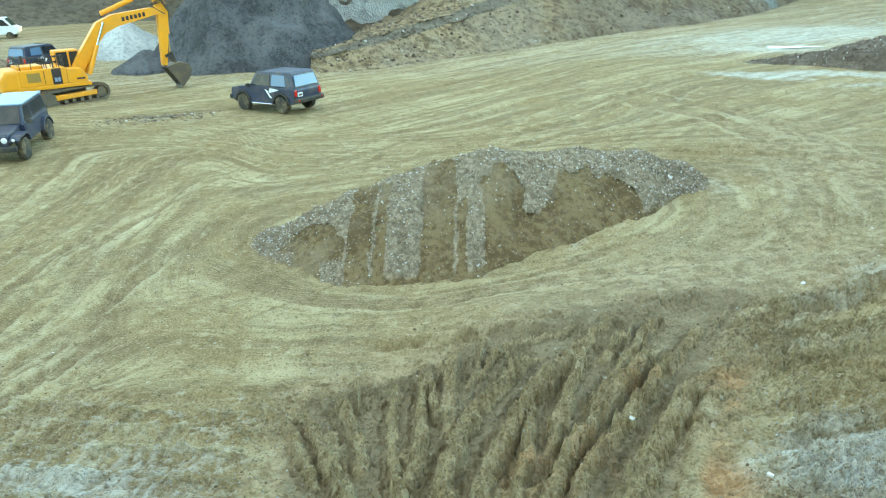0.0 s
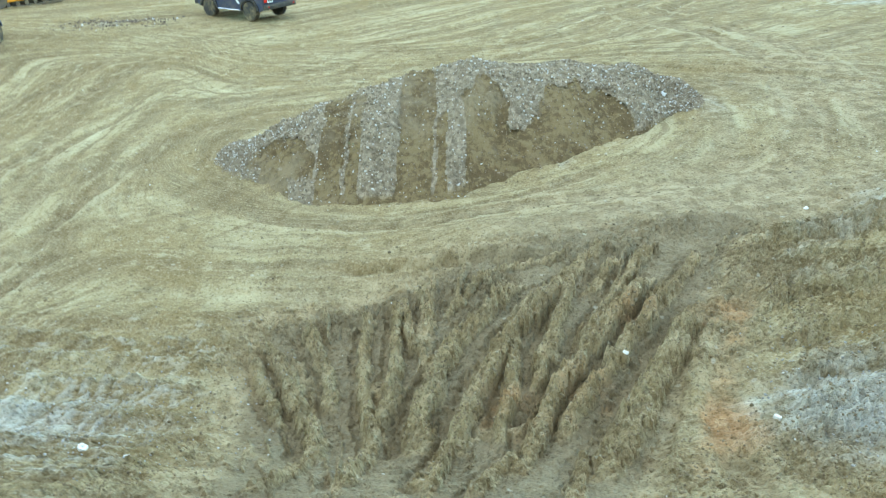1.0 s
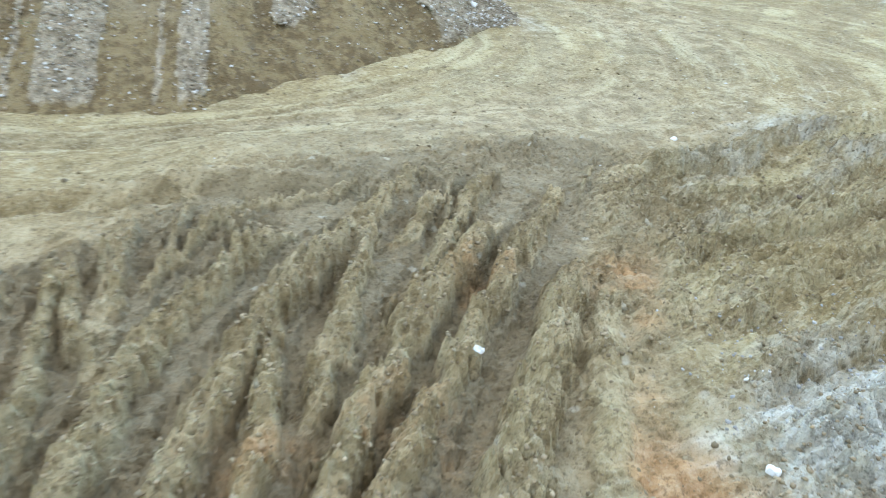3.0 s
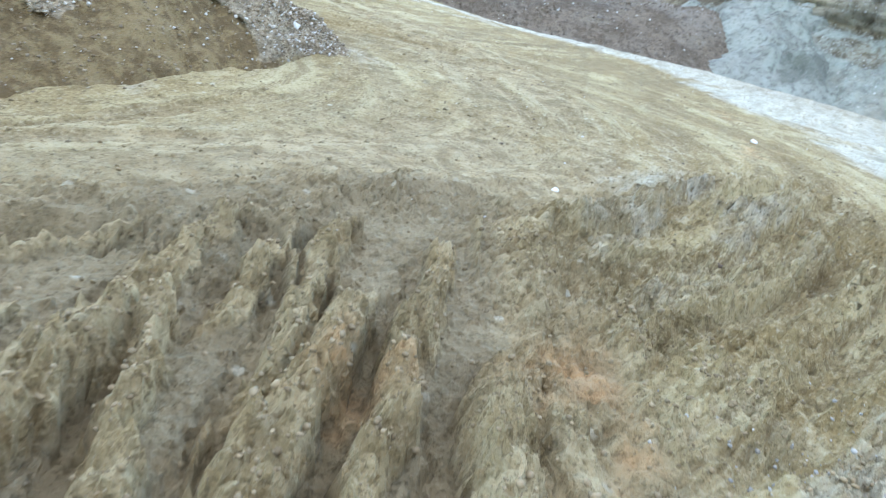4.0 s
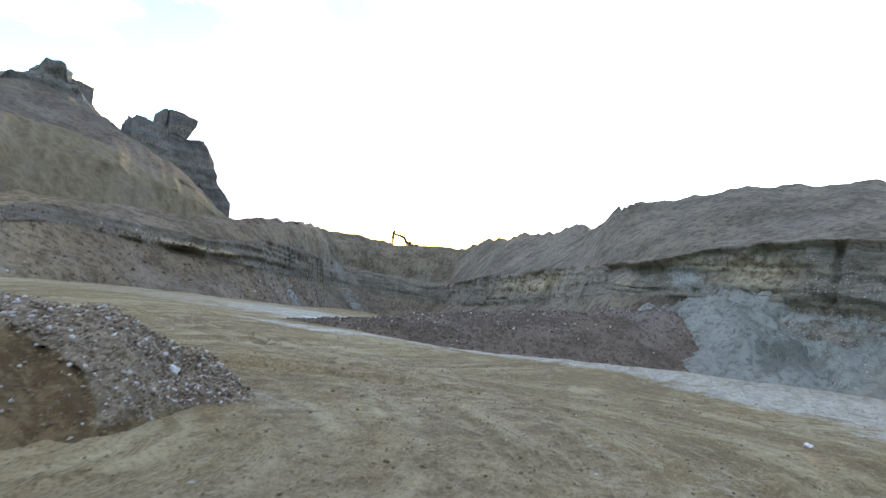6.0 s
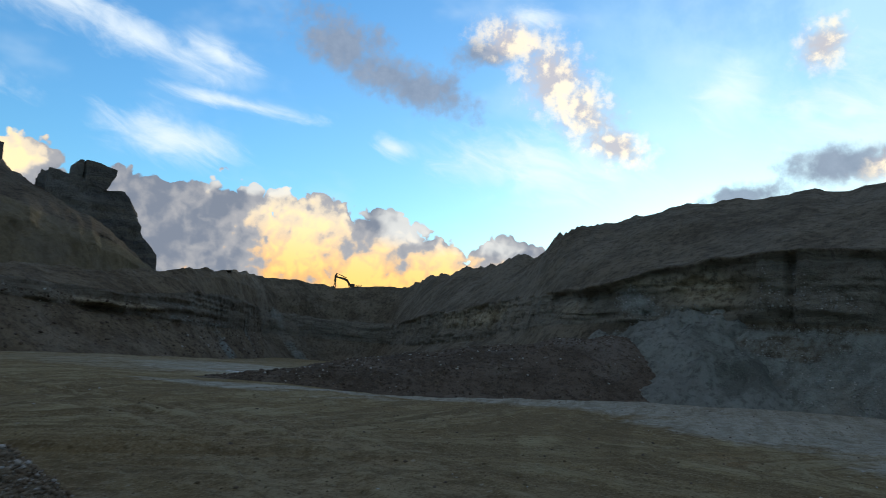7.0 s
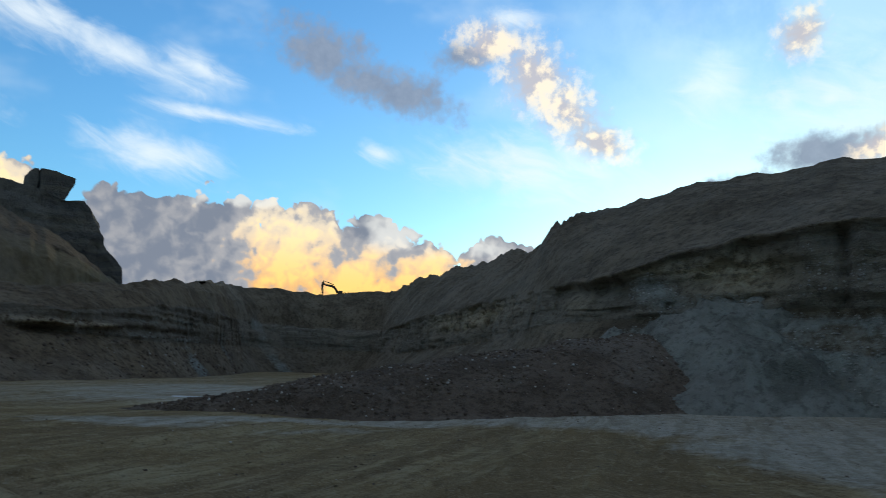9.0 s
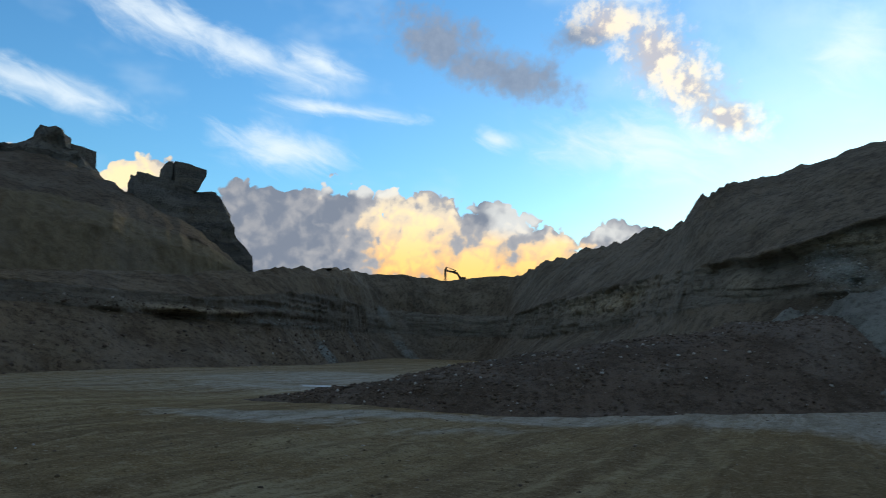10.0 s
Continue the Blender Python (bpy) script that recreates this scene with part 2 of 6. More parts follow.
def ground_material():
    m, n = material("trodden_clay")
    pos = n.add("ShaderNodeNewGeometry").outputs["Position"]
    flow = n.add("ShaderNodeAttribute", attribute_name="flow").outputs["Vector"]
    a = n.add("ShaderNodeAttribute", attribute_name="mask")
    wet_shade, orange, pale = n.xyz(a.outputs["Vector"])
    grav = a.outputs["Alpha"]
    jit = n.vmath("MULTIPLY", n.vmath("SUBTRACT", n.add("ShaderNodeTexNoise", {"Vector": pos, "Scale": 0.7, "Detail": 3.0}).outputs[1], (0.5, 0.5, 0.5)), (0.5, 0.5, 0.0))
    bend = n.vmath("ADD", flow, jit)
    band = n.noise(n.vmath("MULTIPLY", bend, (0.06, 0.85, 1)), 1.0, 4, 0.6)
    streak = n.noise(n.vmath("MULTIPLY", bend, (0.30, 2.6, 1)), 1.0, 5, 0.65, 0.4)
    cross = n.noise(n.vmath("MULTIPLY", n.add("ShaderNodeVectorRotate", {"Vector": n.vmath("ADD", pos, jit), "Angle": radians(-38)}, rotation_type="Z_AXIS").outputs[0], (0.16, 1.6, 1)), 1.0, 3, 0.6)
    blot = n.noise(pos, 0.5, 6, 0.65)
    clod = n.noise(pos, 3.5, 8, 0.68)
    grit = n.noise(pos, 24.0, 5, 0.7)
    patchy = n.step(n.noise(pos, 0.33, 4, 0.6), 0.40, 0.60)
    c = n.mix(n.step(blot, 0.38, 0.62), (0.27, 0.20, 0.098), (0.41, 0.335, 0.19))
    c = n.mix(n.math("MULTIPLY", n.step(band, 0.51, 0.36), 0.7), c, (0.205, 0.145, 0.072))
    c = n.mix(n.math("MULTIPLY", n.step(band, 0.53, 0.66), 0.55), c, (0.51, 0.44, 0.275))
    c = n.mix(n.math("MULTIPLY", n.math("MULTIPLY", n.step(streak, 0.48, 0.34), 0.4), patchy), c, (0.19, 0.135, 0.068))
    c = n.mix(n.math("MULTIPLY", n.step(streak, 0.54, 0.70), 0.2), c, (0.55, 0.475, 0.31))
    c = n.mix(n.math("MULTIPLY", n.step(cross, 0.46, 0.34), 0.35), c, (0.24, 0.17, 0.085))
    c = n.mix(n.math("MULTIPLY", n.step(clod, 0.47, 0.36), 0.60), c, (0.165, 0.118, 0.062))
    c = n.mix(n.math("MULTIPLY", n.step(clod, 0.54, 0.66), 0.40), c, (0.55, 0.475, 0.31))
    # single wheel marks, printed by the lugs
    for vec, sx, sy, amount in ((bend, 0.020, 0.9, 0.6), (bend, 0.035, 2.0, 0.4), (n.add("ShaderNodeVectorRotate", {"Vector": n.vmath("ADD", pos, jit), "Angle": radians(-50)}, rotation_type="Z_AXIS").outputs[0], 0.03, 0.7, 0.5)):
        rail = n.math("ABSOLUTE", n.math("SUBTRACT", n.noise(n.vmath("MULTIPLY", vec, (sx, sy, 1)), 1.0, 1, 0.5), 0.5))
        lug = n.step(n.noise(n.vmath("MULTIPLY", vec, (9.0, 2.0, 1)), 1.0, 2, 0.5), 0.36, 0.56, 0.35, 1.0)
        c = n.mix(n.math("MULTIPLY", n.math("MULTIPLY", n.step(rail, 0.045, 0.015), n.math("MULTIPLY", lug, n.step(blot, 0.40, 0.54))), amount), c, (0.165, 0.115, 0.058))
    run, lip, _ = n.xyz(n.add("ShaderNodeAttribute", attribute_name="track").outputs["Vector"])
    c = n.mix(n.math("MULTIPLY", n.step(n.math("ADD", run, n.math("MULTIPLY", n.math("SUBTRACT", clod, 0.5), 0.9)), 0.15, 0.85), 0.62), c, n.mix(n.step(clod, 0.4, 0.6), (0.16, 0.115, 0.06), (0.25, 0.185, 0.10)))
    c = n.mix(n.math("MULTIPLY", n.step(n.math("ADD", lip, n.math("MULTIPLY", n.math("SUBTRACT", clod, 0.5), 1.2)), 0.3, 1.0), 0.40), c, (0.52, 0.45, 0.285))
    wet_shade_amount = n.step(n.math("ADD", wet_shade, n.math("MULTIPLY", n.math("SUBTRACT", clod, 0.5), 0.6)), 0.22, 0.80)
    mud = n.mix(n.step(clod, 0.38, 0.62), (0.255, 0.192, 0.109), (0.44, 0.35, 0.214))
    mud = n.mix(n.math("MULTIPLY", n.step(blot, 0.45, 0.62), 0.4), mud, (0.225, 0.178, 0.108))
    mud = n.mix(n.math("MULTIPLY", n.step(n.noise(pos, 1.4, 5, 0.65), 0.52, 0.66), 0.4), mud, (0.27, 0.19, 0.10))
    # groove floors darkest: the shade between ridges is painted into the mud
    mud = n.mix(n.math("MULTIPLY", n.step(wet_shade, 0.70, 0.95), 0.70), mud, (0.195, 0.155, 0.10))
    c = n.mix(n.math("MULTIPLY", wet_shade_amount, 0.9), c, mud)
    c = n.mix(n.math("MULTIPLY", n.step(n.math("ADD", orange, n.math("MULTIPLY", n.math("SUBTRACT", clod, 0.5), 1.5)), 0.25, 0.95), 0.7), c, n.mix(n.step(clod, 0.4, 0.6), (0.33, 0.16, 0.065), (0.50, 0.28, 0.13)))
    stone = n.add("ShaderNodeTexVoronoi", {"Vector": pos, "Scale": 34.0}).outputs["Color"]
    pebble = n.mix(n.xyz(stone)[0], (0.20, 0.185, 0.16), (0.50, 0.48, 0.44))
    c = n.mix(n.math("MULTIPLY", n.step(n.math("ADD", grav, n.math("MULTIPLY", n.math("SUBTRACT", clod, 0.5), 1.2)), 0.35, 0.9), 0.8), c, pebble)
    c = n.mix(n.math("MULTIPLY", n.step(n.math("ADD", pale, n.math("MULTIPLY", n.math("SUBTRACT", n.math("ADD", n.math("MULTIPLY", streak, 0.5), n.math("MULTIPLY", clod, 0.5)), 0.5), 1.6)), 0.20, 0.95), 0.70), c, n.mix(n.step(n.math("ADD", n.math("MULTIPLY", streak, 0.5), n.math("MULTIPLY", clod, 0.5)), 0.4, 0.6), (0.385, 0.375, 0.315), (0.61, 0.60, 0.535)))
    # fine lines that the wheels drew, and small dark clods and light stones
    thread = n.noise(n.vmath("MULTIPLY", bend, (0.8, 9.0, 1)), 1.0, 4, 0.6, 0.3)
    dry = n.math("SUBTRACT", 1.0, n.math("MULTIPLY", wet_shade_amount, 0.7))
    c = n.mix(n.math("MULTIPLY", n.math("MULTIPLY", n.step(thread, 0.47, 0.36), n.math("MULTIPLY", dry, patchy)), 0.42), c, (0.175, 0.125, 0.065))
    c = n.mix(n.math("MULTIPLY", n.math("MULTIPLY", n.step(thread, 0.54, 0.66), n.math("MULTIPLY", dry, patchy)), 0.28), c, (0.57, 0.50, 0.34))
    lump = n.add("ShaderNodeTexVoronoi", {"Vector": n.vmath("ADD", pos, n.vmath("MULTIPLY", jit, (0.3, 0.3, 0.0))), "Scale": 7.0}).outputs
    few = n.step(n.xyz(lump["Color"])[0], 0.74, 0.88)
    c = n.mix(n.math("MULTIPLY", n.math("MULTIPLY", n.step(lump["Distance"], 0.30, 0.14), few), 0.6), c, n.mix(n.step(n.xyz(lump["Color"])[1], 0.80, 0.86), (0.13, 0.095, 0.05), (0.52, 0.48, 0.38)))
    c = n.mix(n.math("MULTIPLY", n.step(grit, 0.48, 0.36), 0.85), c, n.mix(0.55, c, (0.06, 0.043, 0.022)))
    c = n.mix(n.math("MULTIPLY", n.step(grit, 0.53, 0.65), n.step(wet_shade_amount, 0, 1, 0.4, 0.12)), c, (0.52, 0.45, 0.32))
    h = n.math("ADD", clod, n.math("ADD", n.math("MULTIPLY", grit, 0.42), n.math("MULTIPLY", streak, 0.12)))
    finish(n, c, n.step(wet_shade_amount, 0, 1, 0.93, 0.82), h, 1.0, 0.10, spec=0.06)
    return m


def earth_material(name, dark, light, stone, amount=0.5, scale=1.0, strata=None, tint=None, cream=None, drip=1.6, west=None):
    """Loose earth with stones; strata: (colour, spacing) bands that follow the beds; tint: a colour that comes where the mask says so."""
    m, n = material(name)
    pos = n.add("ShaderNodeNewGeometry").outputs["Position"]
    a = n.add("ShaderNodeAttribute", attribute_name="mask")
    face, alt, bedded = n.xyz(a.outputs["Vector"])
    big = n.noise(pos, 0.35 * scale, 6, 0.6)
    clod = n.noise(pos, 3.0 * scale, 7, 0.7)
    runs = n.noise(n.vmath("MULTIPLY", pos, (drip * scale, drip * scale, 0.25 * scale)), 1.0, 5, 0.6, 0.3)
    c = n.mix(n.step(n.math("ADD", n.math("MULTIPLY", big, 0.6), n.math("MULTIPLY", clod, 0.4)), 0.42, 0.58), dark, light)
    keen = 0.5 if drip < 2 else 0.85
    c = n.mix(n.math("MULTIPLY", n.step(runs, 0.50, 0.62), keen), c, light)
    c = n.mix(n.math("MULTIPLY", n.step(runs, 0.48, 0.38), keen), c, dark)
    if west:
        c = n.mix(n.step(n.math("ADD", n.xyz(pos)[0], n.math("MULTIPLY", n.math("SUBTRACT", big, 0.5), 8.0)), 9.0, 1.0), c, n.mix(n.step(n.math("ADD", n.math("MULTIPLY", runs, 0.6), n.math("MULTIPLY", clod, 0.4)), 0.42, 0.58), west[0], west[1]))
    if strata:
        warp = n.math("ADD", n.xyz(pos)[2], n.math("MULTIPLY", n.math("SUBTRACT", n.noise(pos, 0.12, 4, 0.6), 0.5), 2.5))
        bed = n.noise(n.join(0.0, 0.0, warp), strata[1], 4, 0.75)
        bedc = n.mix(n.step(bed, 0.42, 0.58), strata[0], strata[2])
        if cream:
            bedc = n.mix(n.math("MULTIPLY", bedded, n.step(n.math("ADD", bed, n.math("MULTIPLY", clod, 0.35)), 0.48, 0.66)), bedc, n.mix(n.step(clod, 0.4, 0.6), cream[1], cream[0]))
        bedc = n.mix(n.math("MULTIPLY", n.step(n.noise(pos, 1.3, 6, 0.7), 0.4, 0.7), 0.5), bedc, dark)
        c = n.mix(n.step(n.math("ADD", face, n.math("MULTIPLY", n.math("SUBTRACT", clod, 0.5), 0.7)), 0.35, 0.65), c, bedc)
    if tint:
        c = n.mix(n.math("MULTIPLY", n.step(n.math("ADD", alt, n.math("MULTIPLY", n.math("SUBTRACT", clod, 0.5), 0.8)), 0.3, 0.7), 0.9), c, n.mix(n.step(n.math("ADD", n.math("MULTIPLY", clod, 0.4), n.math("MULTIPLY", runs, 0.6)), 0.38, 0.64), tint[0], tint[1]))
    patch = n.noise(pos, 0.16 * scale, 5, 0.65)
    c = n.mix(n.math("MULTIPLY", n.step(patch, 0.48, 0.60), 0.4), c, n.mix(0.55, light, stone))
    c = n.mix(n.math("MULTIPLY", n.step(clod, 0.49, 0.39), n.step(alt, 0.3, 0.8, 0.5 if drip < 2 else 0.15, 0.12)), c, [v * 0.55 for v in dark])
    cell = n.add("ShaderNodeTexVoronoi", {"Vector": pos, "Scale": 15.0 * scale}).outputs
    c = n.mix(n.math("MULTIPLY", n.step(cell["Distance"], 0.42, 0.18), amount), c, n.mix(n.xyz(cell["Color"])[0], [v * 0.55 for v in stone], stone))
    h = n.math("ADD", clod, n.math("MULTIPLY", cell["Distance"], -0.35))
    finish(n, c, 0.95, h, 1.0, 0.17 / scale, spec=0.2)
    return m


GROUND = ground_material()
MOUND = earth_material("mound_earth", (0.118, 0.080, 0.038), (0.215, 0.157, 0.080), (0.34, 0.29, 0.22), 0.05, 2.6, tint=((0.175, 0.138, 0.095), (0.38, 0.315, 0.225)), drip=3.6)
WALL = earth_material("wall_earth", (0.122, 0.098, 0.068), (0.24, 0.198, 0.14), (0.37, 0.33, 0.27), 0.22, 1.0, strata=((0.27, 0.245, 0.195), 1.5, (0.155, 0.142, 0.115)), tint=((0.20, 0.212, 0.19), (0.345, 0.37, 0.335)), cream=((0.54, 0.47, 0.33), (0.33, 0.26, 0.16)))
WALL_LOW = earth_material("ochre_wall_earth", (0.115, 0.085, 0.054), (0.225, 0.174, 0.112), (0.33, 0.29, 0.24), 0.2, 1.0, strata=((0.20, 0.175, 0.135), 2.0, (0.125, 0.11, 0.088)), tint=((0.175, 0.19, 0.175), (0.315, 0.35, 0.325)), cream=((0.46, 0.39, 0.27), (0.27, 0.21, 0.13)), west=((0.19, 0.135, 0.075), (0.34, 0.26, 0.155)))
BANK = earth_material("brown_bank", (0.105, 0.080, 0.058), (0.175, 0.135, 0.102), (0.42, 0.38, 0.34), 0.22, 1.6)
DARKHEAP = earth_material("dark_gravel", (0.045, 0.046, 0.050), (0.10, 0.10, 0.105), (0.22, 0.22, 0.23), 0.6, 1.8)
PALEHEAP = earth_material("pale_gravel", (0.36, 0.36, 0.35), (0.52, 0.52, 0.50), (0.6, 0.6, 0.58), 0.4, 1.5)
ROCK = earth_material("grey_rock", (0.12, 0.115, 0.105), (0.27, 0.255, 0.23), (0.3, 0.29, 0.27), 0.15, 0.6, strata=((0.22, 0.20, 0.17), 0.6, (0.12, 0.12, 0.12)))
SPOIL = earth_material("spoil_slope", (0.090, 0.070, 0.050), (0.165, 0.132, 0.094), (0.29, 0.26, 0.22), 0.2, 0.8, tint=((0.155, 0.125, 0.072), (0.245, 0.20, 0.122)))
PALEROCK = earth_material("pale_rock", (0.34, 0.345, 0.33), (0.52, 0.53, 0.52), (0.55, 0.55, 0.53), 0.1, 0.5)
HILL = earth_material("scrub_hill", (0.09, 0.07, 0.05), (0.16, 0.13, 0.09), (0.2, 0.18, 0.15), 0.3, 0.4, tint=((0.03, 0.07, 0.02), (0.06, 0.12, 0.035)))

# ---- the ground ----


def knots(x, xs, ys):
    """Smooth interpolation through a few knots."""
    i = np.clip(np.searchsorted(xs, x) - 1, 0, len(xs) - 2)
    xs, ys = np.asarray(xs, float), np.asarray(ys, float)
    t = np.clip((x - xs[i]) / (xs[i + 1] - xs[i]), 0, 1)
    t = t * t * (3 - 2 * t)
    return ys[i] * (1 - t) + ys[i + 1] * t


def floor_z(x, y):
    low = 1.40 / (1 + np.exp(np.clip((x - 1.2) / 3.2, -40, 40))) * (1 - 0.42 * sstep(y, 19, 30))
    z = -0.22 - low + 0.45 * sstep(x, 18, 30) * (1 - sstep(y, 34, 46))
    # the rutted shelf stands higher than the hollow to the west of it
    z = z + 0.18 * sstep(x, -0.5, 1.0) * (1 - sstep(x, 3.2, 6.0)) * (1 - sstep(y, 11.0, 14.0))
    z = z - 0.12 * sstep(-x, 0.2, 1.2) * (1 - sstep(-x, 4, 8)) * (1 - sstep(y, 10, 13))
    return z - 0.28 * bump2(x, y, 0.2, 13.2, 4.5, 1.6)


def base_z(x, y):
    """Pit floor, and the slope that the way comes down, which levels off on top behind."""
    f = floor_z(x, y)
    toe = 6.1 - 0.02 * np.maximum(x - 5, 0) ** 2 - 0.012 * np.minimum(x + 4, 0) ** 2
    hill = -0.95 + 0.60 * (toe - y)
    hill = np.minimum(hill, 2.95 + 0.05 * np.maximum(-y, 0))
    k = 0.28
    d = np.clip(0.5 + 0.5 * (hill - f) / k, 0, 1)
    return f * (1 - d) + hill * d + k * d * (1 - d)


def cells(x, y, seed=0):
    """Distance to the nearest of scattered points, and a random value for that point's cell."""
    i, j = np.floor(x), np.floor(y)
    best, tone = np.full(np.shape(x), 9.0), np.zeros(np.shape(x))
    for a in (-1, 0, 1):
        for b in (-1, 0, 1):
            px = i + a + 0.15 + 0.7 * hash3(i + a, j + b, 0 * i, seed)
            py = j + b + 0.15 + 0.7 * hash3(i + a, j + b, 0 * i + 1, seed)
            d = np.hypot(x - px, y - py)
            nearer = d < best
            best = np.where(nearer, d, best)
            tone = np.where(nearer, hash3(i + a, j + b, 0 * i + 2, seed), tone)
    return best, tone


def clumps(x, y, size, seed=0):
    """Broken clods of about the given size: 0 in the joints, up to 1 on top."""
    wx = x + 0.35 * size * fbm(x * 0.9 / size, y * 0.9 / size, octaves=3, seed=seed + 3)
    wy = y + 0.35 * size * fbm(x * 0.9 / size, y * 0.9 / size, octaves=3, seed=seed + 7)
    d, tone = cells(wx / size, wy / size, seed)
    return (0.35 + 0.65 * tone) * (1 - sstep(d, 0.15, 0.72))


# ridges of squeezed mud between the ruts: foot x, y; head x, y; bow; half width; height
RIDGES_LEFT = [
    (-1.02, 6.36, -2.1, 8.84, 0.12, 0.13, 0.15), (-1.5, 7.14, -2.33, 8.74, 0.02, 0.09, 0.11), (-1.04, 7.34, -1.55, 9.15, 0.03, 0.11, 0.12),
    (-0.45, 6.52, -0.74, 9.22, -0.1, 0.1, 0.14), (-0.42, 6.62, -0.36, 9.39, 0.07, 0.1, 0.14), (0.02, 7.93, -0.33, 9.36, 0.0, 0.08, 0.11),
    (-0.62, 5.4, -0.22, 7.48, -0.06, 0.1, 0.12), (0.02, 6.36, 1.19, 9.24, -0.28, 0.15, 0.17), (0.16, 8.49, -0.1, 9.8, 0.02, 0.09, 0.09),
    (-1.3, 5.2, -1.08, 6.72, 0.05, 0.1, 0.1),
]
RIDGES_RIGHT = [
    (0.4, 6.2, 1.89, 9.32, -0.2, 0.14, 0.17), (0.1, 5.3, 0.63, 7.02, -0.05, 0.12, 0.13), (0.8, 6.32, 1.15, 8.27, 0.07, 0.1, 0.15),
    (1.28, 7.08, 1.96, 9.43, -0.04, 0.1, 0.14), (0.97, 5.79, 2.85, 9.14, -0.16, 0.13, 0.17), (1.89, 7.8, 2.67, 8.85, -0.03, 0.15, 0.15),
    (1.5, 6.3, 3.19, 9.0, -0.1, 0.12, 0.15), (1.77, 5.6, 3.38, 8.47, -0.1, 0.17, 0.17), (2.34, 5.42, 3.68, 8.49, -0.12, 0.16, 0.15),
    (2.76, 6.4, 3.99, 8.96, -0.06, 0.14, 0.09),
]
RIDGES_HEAD = [
    (1.17, 8.61, 2.37, 9.95, -0.05, 0.1, 0.1), (0.3, 8.75, 0.93, 9.86, 0.0, 0.09, 0.09), (0.74, 9.64, 1.84, 10.07, 0.05, 0.08, 0.09),
    (0.55, 5.11, 0.93, 6.13, 0.0, 0.11, 0.11), (2.04, 8.9, 2.61, 9.76, 0.0, 0.1, 0.09), (1.45, 5.1, 1.65, 6.03, 0.0, 0.11, 0.1),
    (2.08, 8.32, 3.14, 10.04, -0.03, 0.11, 0.12), (2.76, 8.32, 3.72, 9.79, 0.0, 0.1, 0.1), (1.7, 9.0, 2.51, 10.32, 0.0, 0.1, 0.1),
]


# single wheel tracks: places along each, width, depth, offsets to either side
TRACKS_WEST = [
    ([(-10.5, 13.0), (-10.5, 17.9), (-10.3, 20.7), (-9.2, 25.5)], 0.30, 0.05, (0.0, 1.4)),
    ([(-8.5, 11.0), (-8.6, 14.2), (-8.6, 17.3), (-7.4, 22.5)], 0.28, 0.06, (0.0, 0.7)),
    ([(-8.3, 10.6), (-7.9, 12.0), (-7.9, 14.6)], 0.20, 0.05, (0.0,)),
    ([(-7.7, 9.6), (-7.2, 11.5), (-6.8, 14.1), (-6.4, 17.5)], 0.32, 0.07, (0.0,)),
    ([(-7.0, 8.6), (-6.5, 10.4), (-6.0, 12.6)], 0.26, 0.06, (0.0, 0.6)),
    ([(-9.7, 17.3), (-8.5, 15.7), (-8.1, 13.4)], 0.28, 0.04, (0.0,)),
]
TRACKS_RING = [
    ([(-3.0, 20.6), (1.3, 22.7), (5.1, 24.6), (8.9, 30.2), (11.6, 31.8)], 0.45, 0.05, (0.0, 1.4)),
    ([(5.4, 28.6), (8.0, 23.4), (8.3, 18.2), (7.3, 14.8), (6.2, 13.1), (4.6, 11.9), (2.6, 11.4)], 0.55, 0.06, (0.0, 1.2)),
    ([(6.1, 18.8), (5.7, 15.2), (4.8, 13.4), (3.5, 12.7), (2.0, 12.6), (-1.0, 12.5), (-3.6, 13.3)], 0.42, 0.05, (0.0,)),
    ([(5.9, 18.9), (5.6, 16.4), (4.7, 14.8), (3.3, 14.0), (1.0, 13.1), (-2.4, 12.9), (-4.6, 14.4)], 0.22, 0.04, (0.0,)),
    ([(9.8, 23.0), (9.1, 17.5), (7.9, 13.7), (6.4, 11.2), (4.9, 9.6), (3.9, 8.2)], 0.50, 0.05, (0.0, -1.3)),
    ([(4.2, 9.1), (3.6, 7.9), (3.2, 6.9), (2.9, 5.8), (2.8, 4.6)], 0.30, 0.06, (0.0,)),
]


def along_track(points, side):
    """A smooth line through the points, shifted to the left by side."""
    p = np.array([points[0]] + list(points) + [points[-1]], float)
    out = []
    for i in range(1, len(p) - 2):
        t = np.linspace(0, 1, 7)[:-1, None]
        a, b, c, d = p[i - 1], p[i], p[i + 1], p[i + 2]
        out.append(0.5 * (2 * b + (c - a) * t + (2 * a - 5 * b + 4 * c - d) * t * t + (3 * b - a - 3 * c + d) * t ** 3))
    line = np.vstack(out + [p[-1:]])
    g = np.gradient(line, axis=0)
    g = g / np.linalg.norm(g, axis=1, keepdims=True)
    return line + side * np.stack([-g[:, 1], g[:, 0]], -1)


